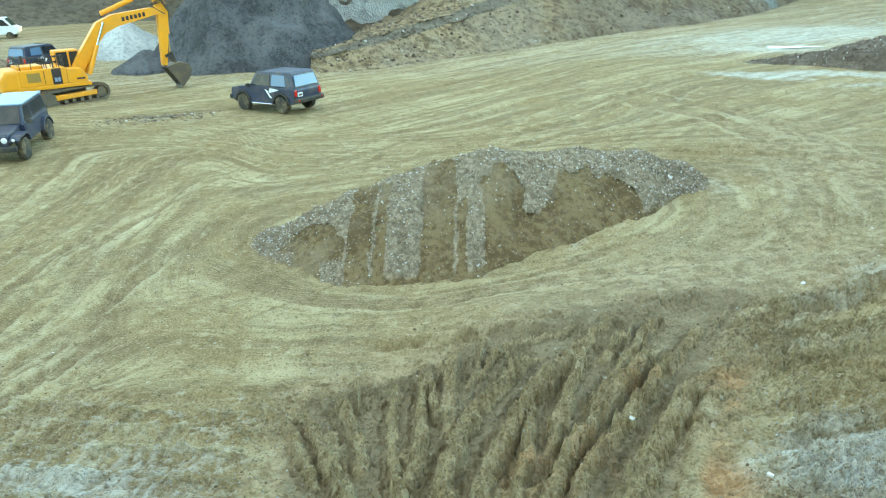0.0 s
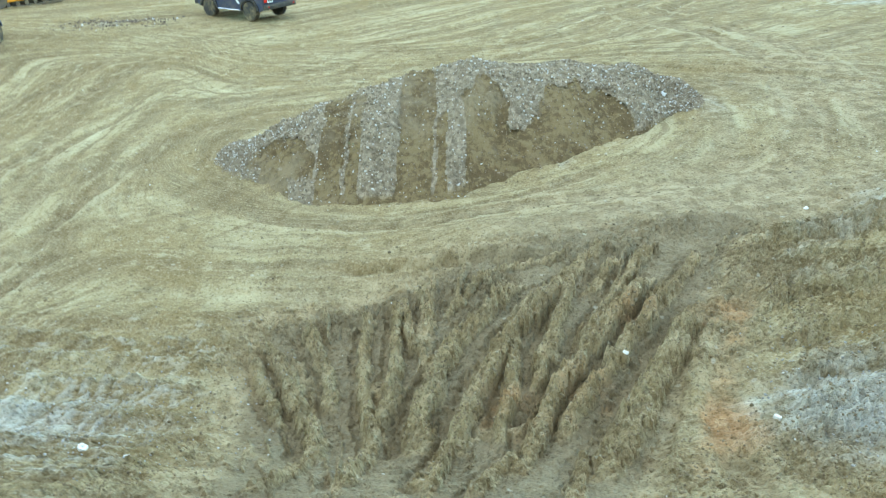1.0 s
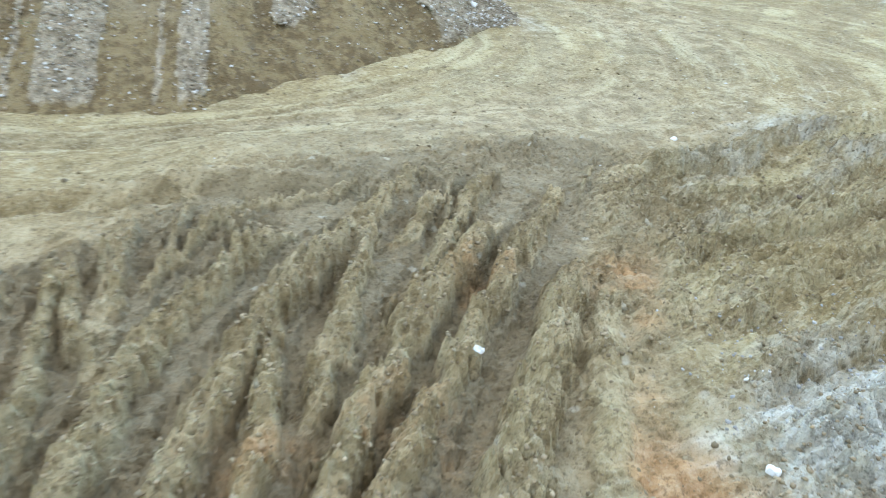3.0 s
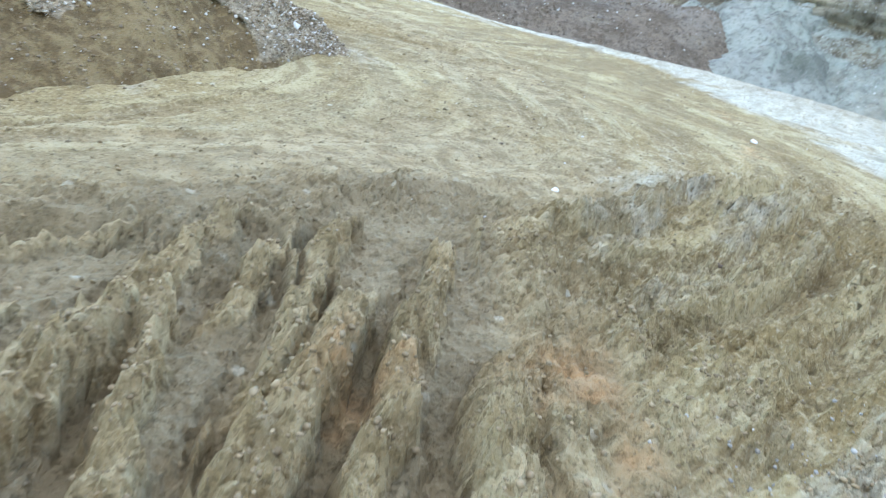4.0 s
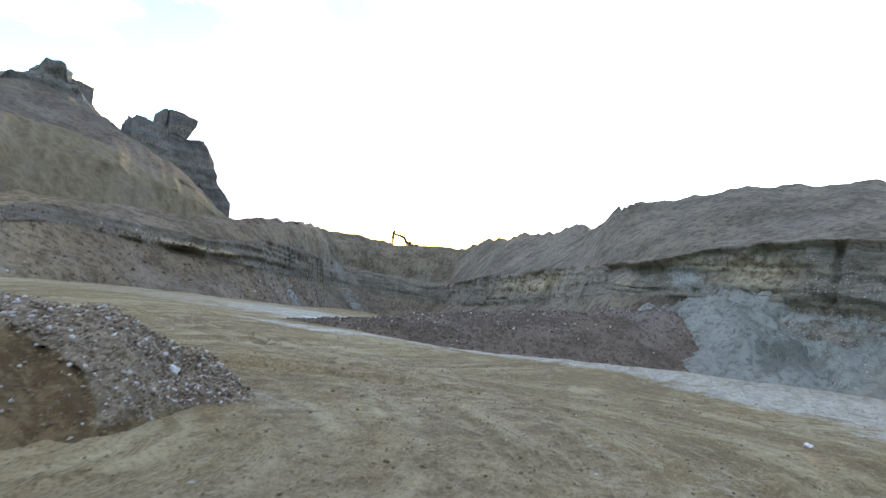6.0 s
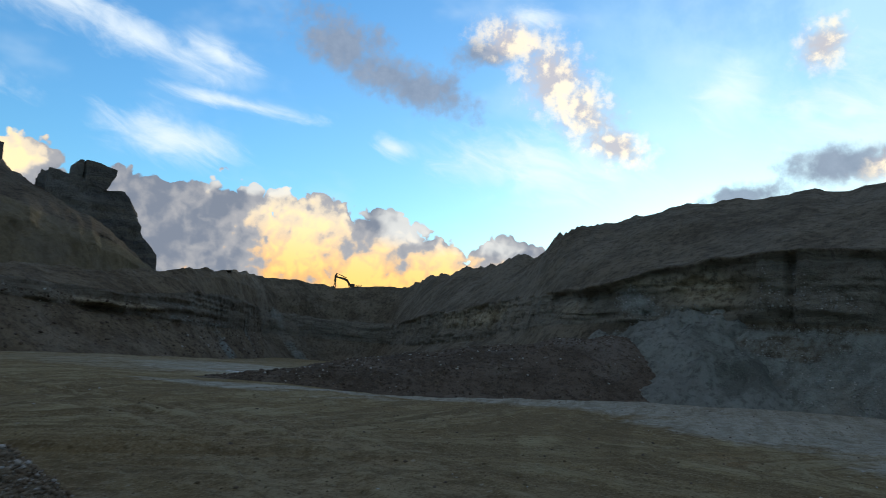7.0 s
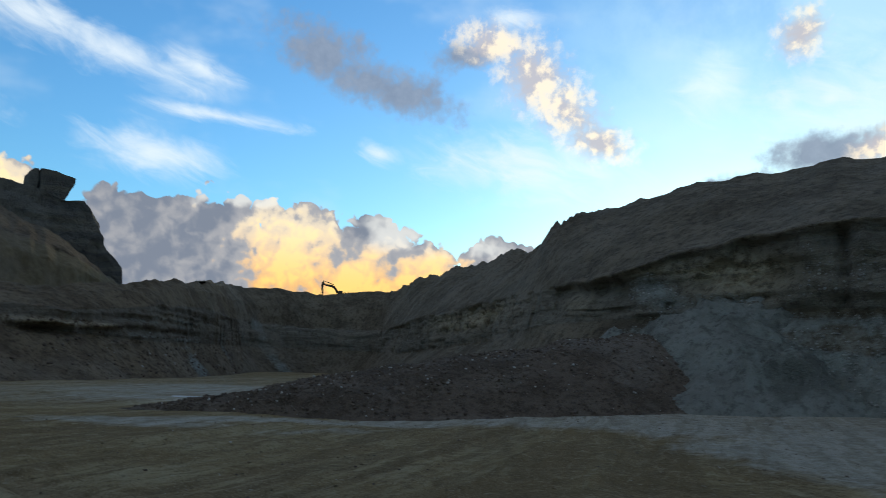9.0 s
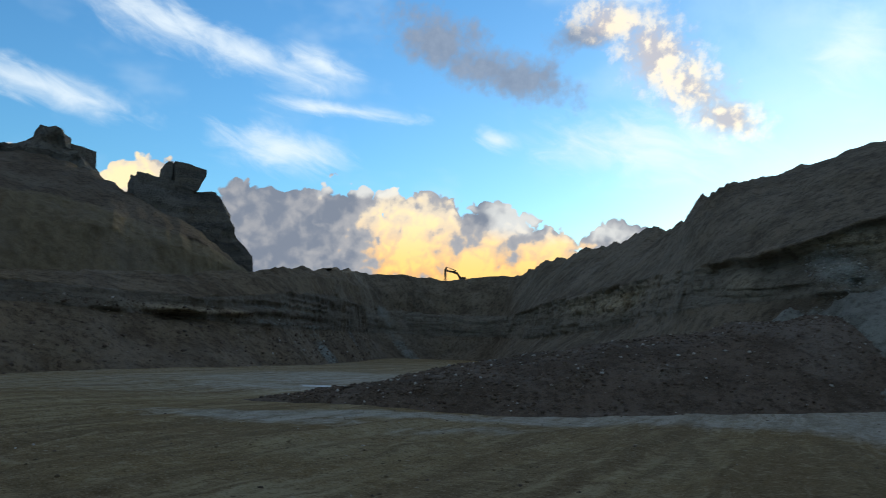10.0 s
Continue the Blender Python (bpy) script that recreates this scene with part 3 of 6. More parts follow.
def wheel_marks(x, y):
    """Depth of the pressed tracks, height of their rims, and how much of a track each place is."""
    sunk, rim, mark = np.zeros_like(x), np.zeros_like(x), np.zeros_like(x)
    wx = x + 0.06 * fbm(x * 1.3, y * 1.3, octaves=3, seed=31)
    worn = 0.5 + 0.5 * sstep(fbm(x * 0.5, y * 0.5, octaves=3, seed=32), -0.4, 0.2)
    for points, width, depth, sides in TRACKS_WEST + TRACKS_RING:
        for side in sides:
            line = along_track(points, side)
            lo, hi = line.min(0) - 1, line.max(0) + 1
            box_ = (x > lo[0]) & (x < hi[0]) & (y > lo[1]) & (y < hi[1])
            if not box_.any():
                continue
            px, py = wx[box_], y[box_]
            best, run = np.full(px.shape, 9.0), np.zeros(px.shape)
            far_ = 0.0
            for a, b in zip(line[:-1], line[1:]):
                d = b - a
                ln = float(np.hypot(*d))
                t = np.clip(((px - a[0]) * d[0] + (py - a[1]) * d[1]) / ln ** 2, 0, 1)
                e = np.hypot(px - a[0] - t * d[0], py - a[1] - t * d[1])
                closer = e < best
                best, run = np.where(closer, e, best), np.where(closer, far_ + t * ln, run)
                far_ += ln
            ends = sstep(run, 0.0, 0.8) * (1 - sstep(run, far_ - 0.8, far_))
            h = 0.62 * width
            inside = (1 - sstep(best, 0.75 * h, 1.15 * h)) * ends * worn[box_]
            sunk[box_] = np.maximum(sunk[box_], depth * inside)
            rim[box_] = np.maximum(rim[box_], 0.5 * depth * np.exp(-((best - 1.45 * h) / (0.45 * h)) ** 2) * ends * worn[box_])
            mark[box_] = np.maximum(mark[box_], inside)
    return sunk, rim, mark


def relief(x, y):
    """Ruts, clods and wheel tracks: heights and the masks of damp mud with groove shade, orange, pale, gravel; and the
    way that the wheels ran.
    """
    near = (x > -12) & (x < 14) & (y > 2) & (y < 16)
    big, mid, small = np.zeros_like(x), np.zeros_like(x), np.zeros_like(x)
    big[near], mid[near], small[near] = clumps(x[near], y[near], 0.21, 21), clumps(x[near], y[near], 0.10, 24), clumps(x[near], y[near], 0.058, 28)
    clod = 0.30 * big + 0.42 * mid + 0.28 * small
    wob = 0.07 * fbm(x * 1.1, y * 0.8, octaves=3, seed=5) + 0.05 * fbm(x * 5, y * 4, octaves=3, gain=0.6, seed=6)
    crisp = fbm(x * 10, y * 9, octaves=3, gain=0.6, seed=22)
    lean = 0.5 * (y - 7.5)
    area = sstep(x, -2.6 - 0.12 * lean, -1.7 - 0.3 * lean) * (1 - sstep(x - 0.9 * lean, 2.7, 3.3)) * sstep(y, 3.2, 4.6) * (1 - sstep(y + 0.20 * fbm(x * 1.5, y * 1.5, seed=8) - 0.20 * np.minimum(x - 1, 1.5) - 0.15 * np.minimum(x, 0), 9.5, 10.9))
    ridge, ditch = np.zeros_like(x), np.zeros_like(x)
    for k, (x0, y0, x1, y1, bow, w, h) in enumerate(RIDGES_LEFT + RIDGES_RIGHT + RIDGES_HEAD):
        t = np.clip((y - y0) / (y1 - y0), -0.1, 1.1)
        cx = x0 + (x1 - x0) * t + 4 * bow * t * (1 - t)
        slope = np.hypot(1.0, (x1 - x0) / (y1 - y0))
        q = (x - cx + 0.8 * wob) / slope
        along = sstep(t, -0.08, 0.10) * (1 - sstep(t, 0.90, 1.06)) * (0.72 + 0.4 * sstep(vnoise(y * 1.3 + 7 * k, k * 3.1, seed=11), -0.6, 0.3))
        e = np.abs(q) / (0.84 * w) + 0.28 * (0.5 - mid) + 0.18 * (0.5 - small) + 0.12 * crisp
        body = np.clip(1.15 - e, 0, 1)
        ridge = np.maximum(ridge, along * h * (1 - (1 - body) ** 2.2))
        e2 = np.abs(q + w * 1.35) / (0.75 * w) + 0.30 * crisp
        ditch = np.maximum(ditch, along * h * 0.5 * (1 - sstep(e2, 0.4, 1.2)))
    # lesser ridges that fan out between them
    fan = (x + 0.5 * wob) / (1 + 0.2 * (np.clip(y, 4, 12) - 7.5))
    lesser = sstep(1 - np.abs(vnoise(fan * 4.6, y * 0.55, seed=12)), 0.80, 0.97) * sstep(vnoise(fan * 2.1, y * 1.1, seed=13) + 0.6 * (mid - 0.4), -0.1, 0.25)
    on = np.maximum(sstep(ridge, 0.01, 0.06), 0.6 * lesser)
    lugs = sstep(np.sin(42 * (y - 0.25 * x) + 2.5 * fbm(x * 2, y * 2, octaves=2, seed=23)), -0.3, 0.5) * sstep(vnoise(x * 1.7, y * 0.6, seed=24), -0.3, 0.2)
    torn = 0.45 * big + 0.65 * mid + 0.45 * small + 0.12 * crisp
    dh = area * (1.18 * np.maximum(ridge, (0.04 + 0.07 * sstep(y, 8.3, 9.3)) * lesser) * (0.80 + 0.32 * torn) - 0.85 * ditch * (1 - on) - 0.05 + 0.030 * mid * small + 0.012 * crisp + 0.016 * lugs * (1 - on))
    dh += area * on * 0.035 * (mid * 0.6 + small * 0.6 - 0.35)
    crumb = np.abs(vnoise(x * 13, y * 11, seed=14)) + 0.6 * np.abs(vnoise(x * 23, y * 23, seed=15))
    dh += area * (0.022 * on + 0.010) * (0.5 - crumb)
    dh += area * sstep(y, 8.2, 9.4) * 0.09 * (torn - 0.4) * sstep(fbm(x * 1.2, y * 1.2, octaves=2, seed=39), -0.3, 0.3)
    # the edge that the last wheels left at the head of the ruts
    head = (y - 10.42 + 0.22 * np.clip(x, -1.5, 1.5) + 0.5 * wob) / 0.10
    dh += 0.10 * np.exp(-(head - 0.8) ** 2) * sstep(x, -2.2, -1.2) * (1 - sstep(x, 1.8, 2.6)) - 0.11 * np.exp(-(head + 0.8) ** 2) * sstep(x, -1.6, -0.8) * (1 - sstep(x, 1.6, 2.2))
    soft = sstep(x, -3.4, -2.2) * (1 - sstep(x, 8.5, 11)) * sstep(y, 3, 4) * (1 - sstep(y - 0.22 * np.maximum(x, 0) + 0.5 * fbm(x * 0.7, y * 0.7, seed=36), 9.0, 12.6))
    dh += soft * (1 - area) * (0.085 * torn * (0.25 + 0.75 * sstep(fbm(x * 0.9, y * 0.9, octaves=3, seed=38), -0.3, 0.3)) + 0.03 * ridged(x * 1.6, y * 1.6, octaves=3, seed=37))
    # ridges thrown up along the foot of the slope
    q = (y - 8.6) - 0.36 * (x - 5.0) + 0.20 * fbm(x * 0.4, y * 0.8, octaves=2, seed=41) + 0.5 * wob
    side = sstep(x - 0.5 * lean, 3.6, 4.3) * (1 - sstep(x, 10, 13)) * sstep(q, -2.4, -1.6) * (1 - sstep(q, 1.6, 3.0))
    saw = q * 1.45 + 0.25 * fbm(x * 0.6, y * 0.9, octaves=3, seed=42)
    step_ = saw - np.floor(saw) + 0.06 * crisp
    tri = sstep(step_, 0.04, 0.24) * (1 - 0.85 * sstep(step_, 0.45, 1.0)) * (0.45 + 0.55 * sstep(vnoise(x * 0.35, np.floor(saw) * 7.3, seed=43), -0.6, 0.1))
    dh += side * (0.17 * tri * (0.65 + 0.5 * torn) + 0.05 * torn - 0.08)
    q2 = (y - 7.2) + 0.10 * (x + 4.0) + 0.4 * wob
    left = sstep(-x, 2.1, 2.9) * (1 - sstep(-x, 9, 12)) * (1 - sstep(q2, 1.6, 3.0)) * sstep(q2, -3.5, -2.5)
    saw2 = q2 * 1.9 + 0.2 * fbm(x * 0.5, y, octaves=2, seed=47)
    dh += left * (0.09 * np.clip(1 - 2.4 * np.abs(saw2 - np.floor(saw2) - 0.5), 0, 1) * (0.4 + 0.8 * torn) + 0.05 * torn)
    # wheel tracks that circle the mound
    ex, ey = (x - 0.4) / 1.55, (y - 16.2) / 1.0
    r = np.sqrt(ex * ex + ey * ey) + 1e-6
    th = (np.arctan2(ey, ex) - 1.9) % (2 * np.pi) + 1.9
    w = sstep(r, 3.2, 4.5) * (1 - sstep(r, 13, 20))
    u_f, v_f = th * r * 1.2, r + 0.15 * fbm(x * 0.35, y * 0.35, octaves=2, seed=50)
    far = sstep(y + 0.3 * x, 20, 26)
    # beyond the mound the wheels ran along the pit
    sx, sy = 0.80 * x + 0.60 * y, -0.60 * x + 0.80 * y
    u_f, v_f = u_f * (1 - far) + sx * far, v_f * (1 - far) + sy * far
    # to the west they ran off aslant
    west = sstep(-x - 0.1 * (y - 10), 4.4, 7.4) * (1 - far)
    u_f, v_f = u_f * (1 - west) + (y - 0.10 * x) * west, v_f * (1 - west) + (-x - 0.10 * y) * west
    track = 0.045 * fbm(u_f * 0.10, v_f * 1.7, octaves=3, seed=51) + 0.007 * ridged(u_f * 0.4, v_f * 3.0, octaves=2, seed=53)
    dh += (1 - area) * (1 - side) * (0.35 + 0.65 * w) * track
    print_ = np.zeros_like(x)
    for ring in (4.35, 4.75, 5.35, 5.75, 6.45, 6.85, 7.9):
        print_ = np.maximum(print_, np.exp(-((v_f - ring + 0.10 * np.sin(3.0 * th + ring)) / 0.16) ** 2) * sstep(x, 1.5, 4.5) * (1 - far) * (1 - 0.5 * sstep(ring - 4, 1, 4)))
    for lane in (5.5, 6.3, 7.2, 8.5):
        print_ = np.maximum(print_, np.exp(-((v_f - lane) / 0.17) ** 2) * west)
    print_ = print_ * (0.45 + 0.55 * sstep(fbm(x * 0.6, y * 0.6, octaves=3, seed=59), -0.4, 0.3)) * (1 - area) * (1 - side)
    sunk, rim, mark = wheel_marks(x, y)
    free = (1 - 0.8 * area) * (1 - 0.6 * side)
    dh += free * (0.7 * rim * (0.6 + 0.8 * torn) - 0.8 * sunk) - 0.02 * print_
    print_ = np.maximum(0.6 * print_, mark * free)
    rough = 0.25 + 0.75 * sstep(fbm(x * 0.35, y * 0.35, octaves=3, seed=54), -0.2, 0.5)
    dh += near * (1 - area) * (1 - side) * rough * 0.045 * (big * 0.7 + mid * 0.3) * (1 - sstep(y, 12, 16))
    dh += 0.012 * fbm(x * 2.2, y * 2.2, octaves=3, seed=55) + 0.10 * fbm(x * 0.16, y * 0.16, octaves=2, seed=56) * sstep(np.hypot(x - 1, y - 8), 5, 12)
    calm = 1 - sstep(np.hypot(x, y - 15), 60, 120)
    dh *= 0.15 + 0.85 * calm
    # damp mud, raised in grooves and step hollows to paint their shade
    wet_shade = np.clip(0.15 * print_ + 0.20 * bump2(x, y, 7, 15, 6, 4, 35) + 0.38 * bump2(x, y, 9.5, 21, 3.5, 6, -20) + area * (0.50 + 0.42 * (1 - on)) + (0.48 * (1 - side) + side * (0.22 - 0.22 * tri)) * np.maximum(soft, side) * (1 - area) + 0.40 * bump2(x, y, 3.0, 12.0, 3.8, 2.0, 10), 0, 1)
    # first two patches are windscreen reflections, painted onto the ground as orange
    orange = 0.62 * bump2(x, y, 2.50, 8.35, 0.36, 0.34, 20) + 0.62 * bump2(x, y, 3.45, 8.30, 0.36, 0.36, 10) + 0.45 * bump2(x, y, 0.85, 6.75, 0.32, 0.55, 10) + 0.35 * bump2(x, y, 1.35, 6.85, 0.5, 0.6) + 0.42 * bump2(x, y, 1.95, 6.95, 0.35, 0.5) + 0.55 * bump2(x, y, 2.95, 6.25, 0.3, 0.5) + 0.5 * bump2(x, y, 3.2, 6.1, 0.25, 0.4)
    orange = orange + 0.42 * np.exp(-((x - 2.75 - 0.45 * (y - 6.0)) / 0.20) ** 2) * sstep(y, 4.6, 5.6) * (1 - sstep(y, 8.2, 9.4)) + 0.5 * bump2(x, y, 11.5, 13.9, 1.4, 0.5, 35) + 0.5 * bump2(x, y, 14.5, 17.2, 1.4, 0.6, 40) + 0.3 * bump2(x, y, 8.0, 10.9, 0.8, 0.5)
    edge = knots(y, [4, 9, 14, 19, 24.6, 28, 30.5, 33], [12.5, 13.2, 15.3, 18.4, 20.2, 19.6, 16.5, 9.5])
    wander = 0.8 * fbm(x * 0.35, y * 0.35, octaves=3, seed=58)
    pale = 1.05 * sstep(x - edge + 1.6 * wander, -1.8, 2.4) * (1 - sstep(y + wander, 31.5, 33.5)) * sstep(y, -6, 6)
    # the side term lightens step tops, painting in the light they catch
    pale += 0.9 * bump2(x, y, 12.0, 32.0, 2.6, 0.8, -35) + 0.7 * bump2(x, y, 15.2, 29.0, 1.6, 0.6, -10) + 0.22 * bump2(x, y, 5.6, 10.5, 0.9, 0.35, 30) + 0.3 * bump2(x, y, 7.4, 11.7, 0.9, 0.4, 30) + 0.5 * bump2(x, y, 2.45, 14.3, 0.22, 0.3) + 1.2 * bump2(x, y, 4.55, 6.35, 1.35, 0.75, 8) + 0.16 * bump2(x, y, 4.9, 9.6, 0.75, 0.45, 40) + 0.14 * bump2(x, y, 6.2, 9.9, 2.2, 0.7, 25) + 0.30 * bump2(x, y, 8.0, 12.5, 3.0, 0.8, 40) + 0.75 * bump2(x, y, -5.0, 7.5, 1.2, 0.35, 5) + 0.45 * left * sstep(torn, 0.35, 0.8) + side * (0.05 + 0.20 * sstep(tri, 0.3, 0.9)) + 0.4 * bump2(x, y, 5.9, 16.9, 0.8, 1.3) + 0.5 * bump2(x, y, 15.5, 40.5, 2.6, 0.8, -10)
    pale += 0.35 * sstep(y, 34, 40) * (1 - sstep(y, 70, 90)) + 0.6 * bump2(x, y, 20, 47, 9, 4, 25)
    grav = 0.7 * bump2(x, y, -12.6, 29.6, 2.0, 0.7, 10) + 0.9 * bump2(x, y, 4.5, 6.3, 1.25, 0.75, 8) + 0.6 * bump2(x, y, -4.2, 7.2, 2.2, 1.0, -10) + 0.35 * bump2(x, y, 14, 13, 4, 2.5, 40) + 0.3 * bump2(x, y, 12, 31, 5, 2)
    return dh, (wet_shade, orange, np.clip(pale, 0, 1), grav), (u_f, v_f, 0.0 * x), (np.clip(print_ + 0.45 * bump2(x, y, 9.0, 20.0, 4.0, 6.5, -20) + 0.42 * bump2(x, y, 2.6, 11.6, 3.4, 1.7, 10), 0, 1), np.clip(rim * free / 0.03, 0, 1), torn, 1 + 0 * x)


def lines(*spans):
    """Grid lines with a step for each span: (from, to, step)."""
    out = []
    for a, b, s in spans:
        out.append(np.arange(a, b - 1e-6, s))
    return np.unique(np.round(np.concatenate(out), 4))


def geo(a, b, first, ratio=1.25):
    out, s, q = [], first, a
    while abs(q) < abs(b):
        q += s if b > a else -s
        s *= ratio
        out.append(q)
    return np.array(out)


def make_ground():
    gx = np.concatenate([geo(-16, -2500, 0.3)[::-1], lines((-16, -11, 0.15), (-11, -5, 0.075), (-5, -2.4, 0.05), (-2.4, 4.4, 0.0235), (4.4, 9, 0.042), (9, 14, 0.09), (14, 22, 0.17)), geo(22, 2500, 0.3)])
    gy = np.concatenate([geo(2.5, -2500, 0.2)[::-1], lines((2.5, 4.6, 0.10), (4.6, 10.8, 0.025), (10.8, 14, 0.05), (14, 24, 0.09), (24, 38, 0.18)), geo(38, 2500, 0.3)])
    x, y = np.meshgrid(gx, gy)
    dh, mask, flow, track = relief(x, y)
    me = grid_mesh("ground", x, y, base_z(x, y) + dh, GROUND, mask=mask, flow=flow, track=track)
    # torn clods have hard edges
    mx, my = np.meshgrid((gx[:-1] + gx[1:]) / 2, (gy[:-1] + gy[1:]) / 2)
    me.polygons.foreach_set("use_smooth", ~((mx > -2.4) & (mx < 6.5) & (my > 4.6) & (my < 10.8)).ravel())
    return tagged(new("ground", me), "tan clay pit floor with wheel tracks and deep muddy ruts", "ground", kind="structure")


def ground_at(x, y):
    x, y = np.array([float(x)]), np.array([float(y)])
    return float((base_z(x, y) + relief(x, y)[0])[0])


make_ground()

# ---- the mound in the middle ----


def make_mound():
    xs = np.arange(-5.4, 7.2, 0.045)
    vs = np.linspace(0, 1, 150)
    x, v = np.meshgrid(xs, vs)
    foot = knots(x, [-5.4, -4.2, -2.2, 0.2, 2.0, 3.8, 5.2, 7.2], [15.8, 14.9, 13.5, 13.4, 14.2, 15.1, 16.4, 17.8])
    crest = knots(x, [-5.4, -4.2, -2.5, 0.7, 3.0, 5.4, 7.2], [16.4, 16.2, 16.4, 16.9, 17.2, 17.5, 18.0])
    top = knots(x, [-5.2, -4.3, -3.2, -2.3, -1.4, -0.2, 0.7, 2.4, 4.0, 5.2, 6.0], [0.0, 0.22, 0.70, 1.02, 1.22, 1.42, 1.42, 1.16, 0.86, 0.45, 0.0])
    top = top * (1 + 0.05 * fbm(x * 1.4, 0 * x, octaves=3, seed=61))
    # front face from 0 to 0.6 of the sheet, back slope beyond
    s = np.clip(v / 0.6, 0, 1)
    b = np.clip((v - 0.6) / 0.4, 0, 1)
    wob = 0.10 * fbm(x * 1.2, v * 2, octaves=3, seed=62)
    y = foot + (crest - foot) * s + b * (1.6 + 0.9 * top) + wob * np.sin(np.pi * s)
    edge = np.array([0.0]) + 0.62 + 0.16 * fbm(x * 0.9, 0 * x, octaves=3, seed=63)
    pr = np.where(s < edge, 0.80 * (s / edge) ** 0.9, 0.80 + 0.20 * np.clip((s - edge) / (1 - edge), 0, 1) ** 0.8)
    slow = s ** 1.15
    steep = sstep(x, -4.6, -3.6) * (1 - sstep(x, 5.0, 6.0))
    prof = pr * steep * 0.75 + slow * (1 - 0.75 * steep)
    prof = np.where(v <= 0.6, prof, 1 - sstep(b, 0.0, 1.0))
    h = top * prof
    # bites of the bucket: brown, recessed, with gravel left between them
    jag = 0.055 * fbm(x * 3.5, v * 5, octaves=5, gain=0.65, seed=68)

    def bite(x0, x1, s0, s1, arch=0.0):
        mid, half = (x0 + x1) / 2, (x1 - x0) / 2
        q = np.clip(np.abs(x + jag - mid) / half, 0, 2)
        hi = s1 - arch * q * q + 1.2 * jag
        return sstep(1.0 - q, -0.08, 0.10) * sstep(s - s0 + jag, -0.04, 0.04) * (1 - sstep(s, hi - 0.03, hi + 0.03))

    bites = np.maximum.reduce([bite(-3.95, -2.40, 0.20, 0.62, 0.22), bite(-3.6, -2.9, -0.1, 0.25), bite(-2.36, -1.86, -0.1, 1.06), 0.8 * bite(-1.80, -1.50, -0.1, 0.97), bite(-0.76, -0.06, -0.1, 1.0, 0.05), bite(0.00, 0.20, -0.1, 0.60), bite(0.50, 1.42, -0.1, 0.80, 0.14), bite(1.40, 1.75, -0.1, 0.36), bite(1.62, 3.95, -0.1, 0.66, 0.34)])
    comb = vnoise(x * 4.6, 0 * x, seed=64) + 0.5 * vnoise(x * 11.0, 0 * x, seed=65)
    face = np.sin(np.pi * np.clip(s, 0, 1)) * (v <= 0.6) * steep
    y = y + face * (0.11 * bites - 0.085 * comb * bites) - face * (1 - bites) * 0.06 * fbm(x * 4, v * 12, octaves=4, seed=66)
    h = h + (0.04 * fbm(x * 5, y * 5, octaves=4, seed=67)) * sstep(top, 0.03, 0.3)
    z = base_z(x, y) - 0.06 + h + 0.04 * sstep(top * prof, 0.0, 0.15)
    gravel = (1 - bites) * (1 - 0.8 * (1 - sstep(s, 0.03, 0.12)) * sstep(x, -2.5, -2.0))
    gravel = gravel * (1 - 0.85 * sstep(b, 0.35, 0.7))
    ob = new("earth_mound", grid_mesh("earth_mound", x, y, z, MOUND, mask=(0 * x, gravel, 0 * x, 1 + 0 * x)))
    return tagged(ob, "oval mound of brown earth with gravel top and scraped front face", "mound", kind="structure")


make_mound()

# ---- the quarry walls ----


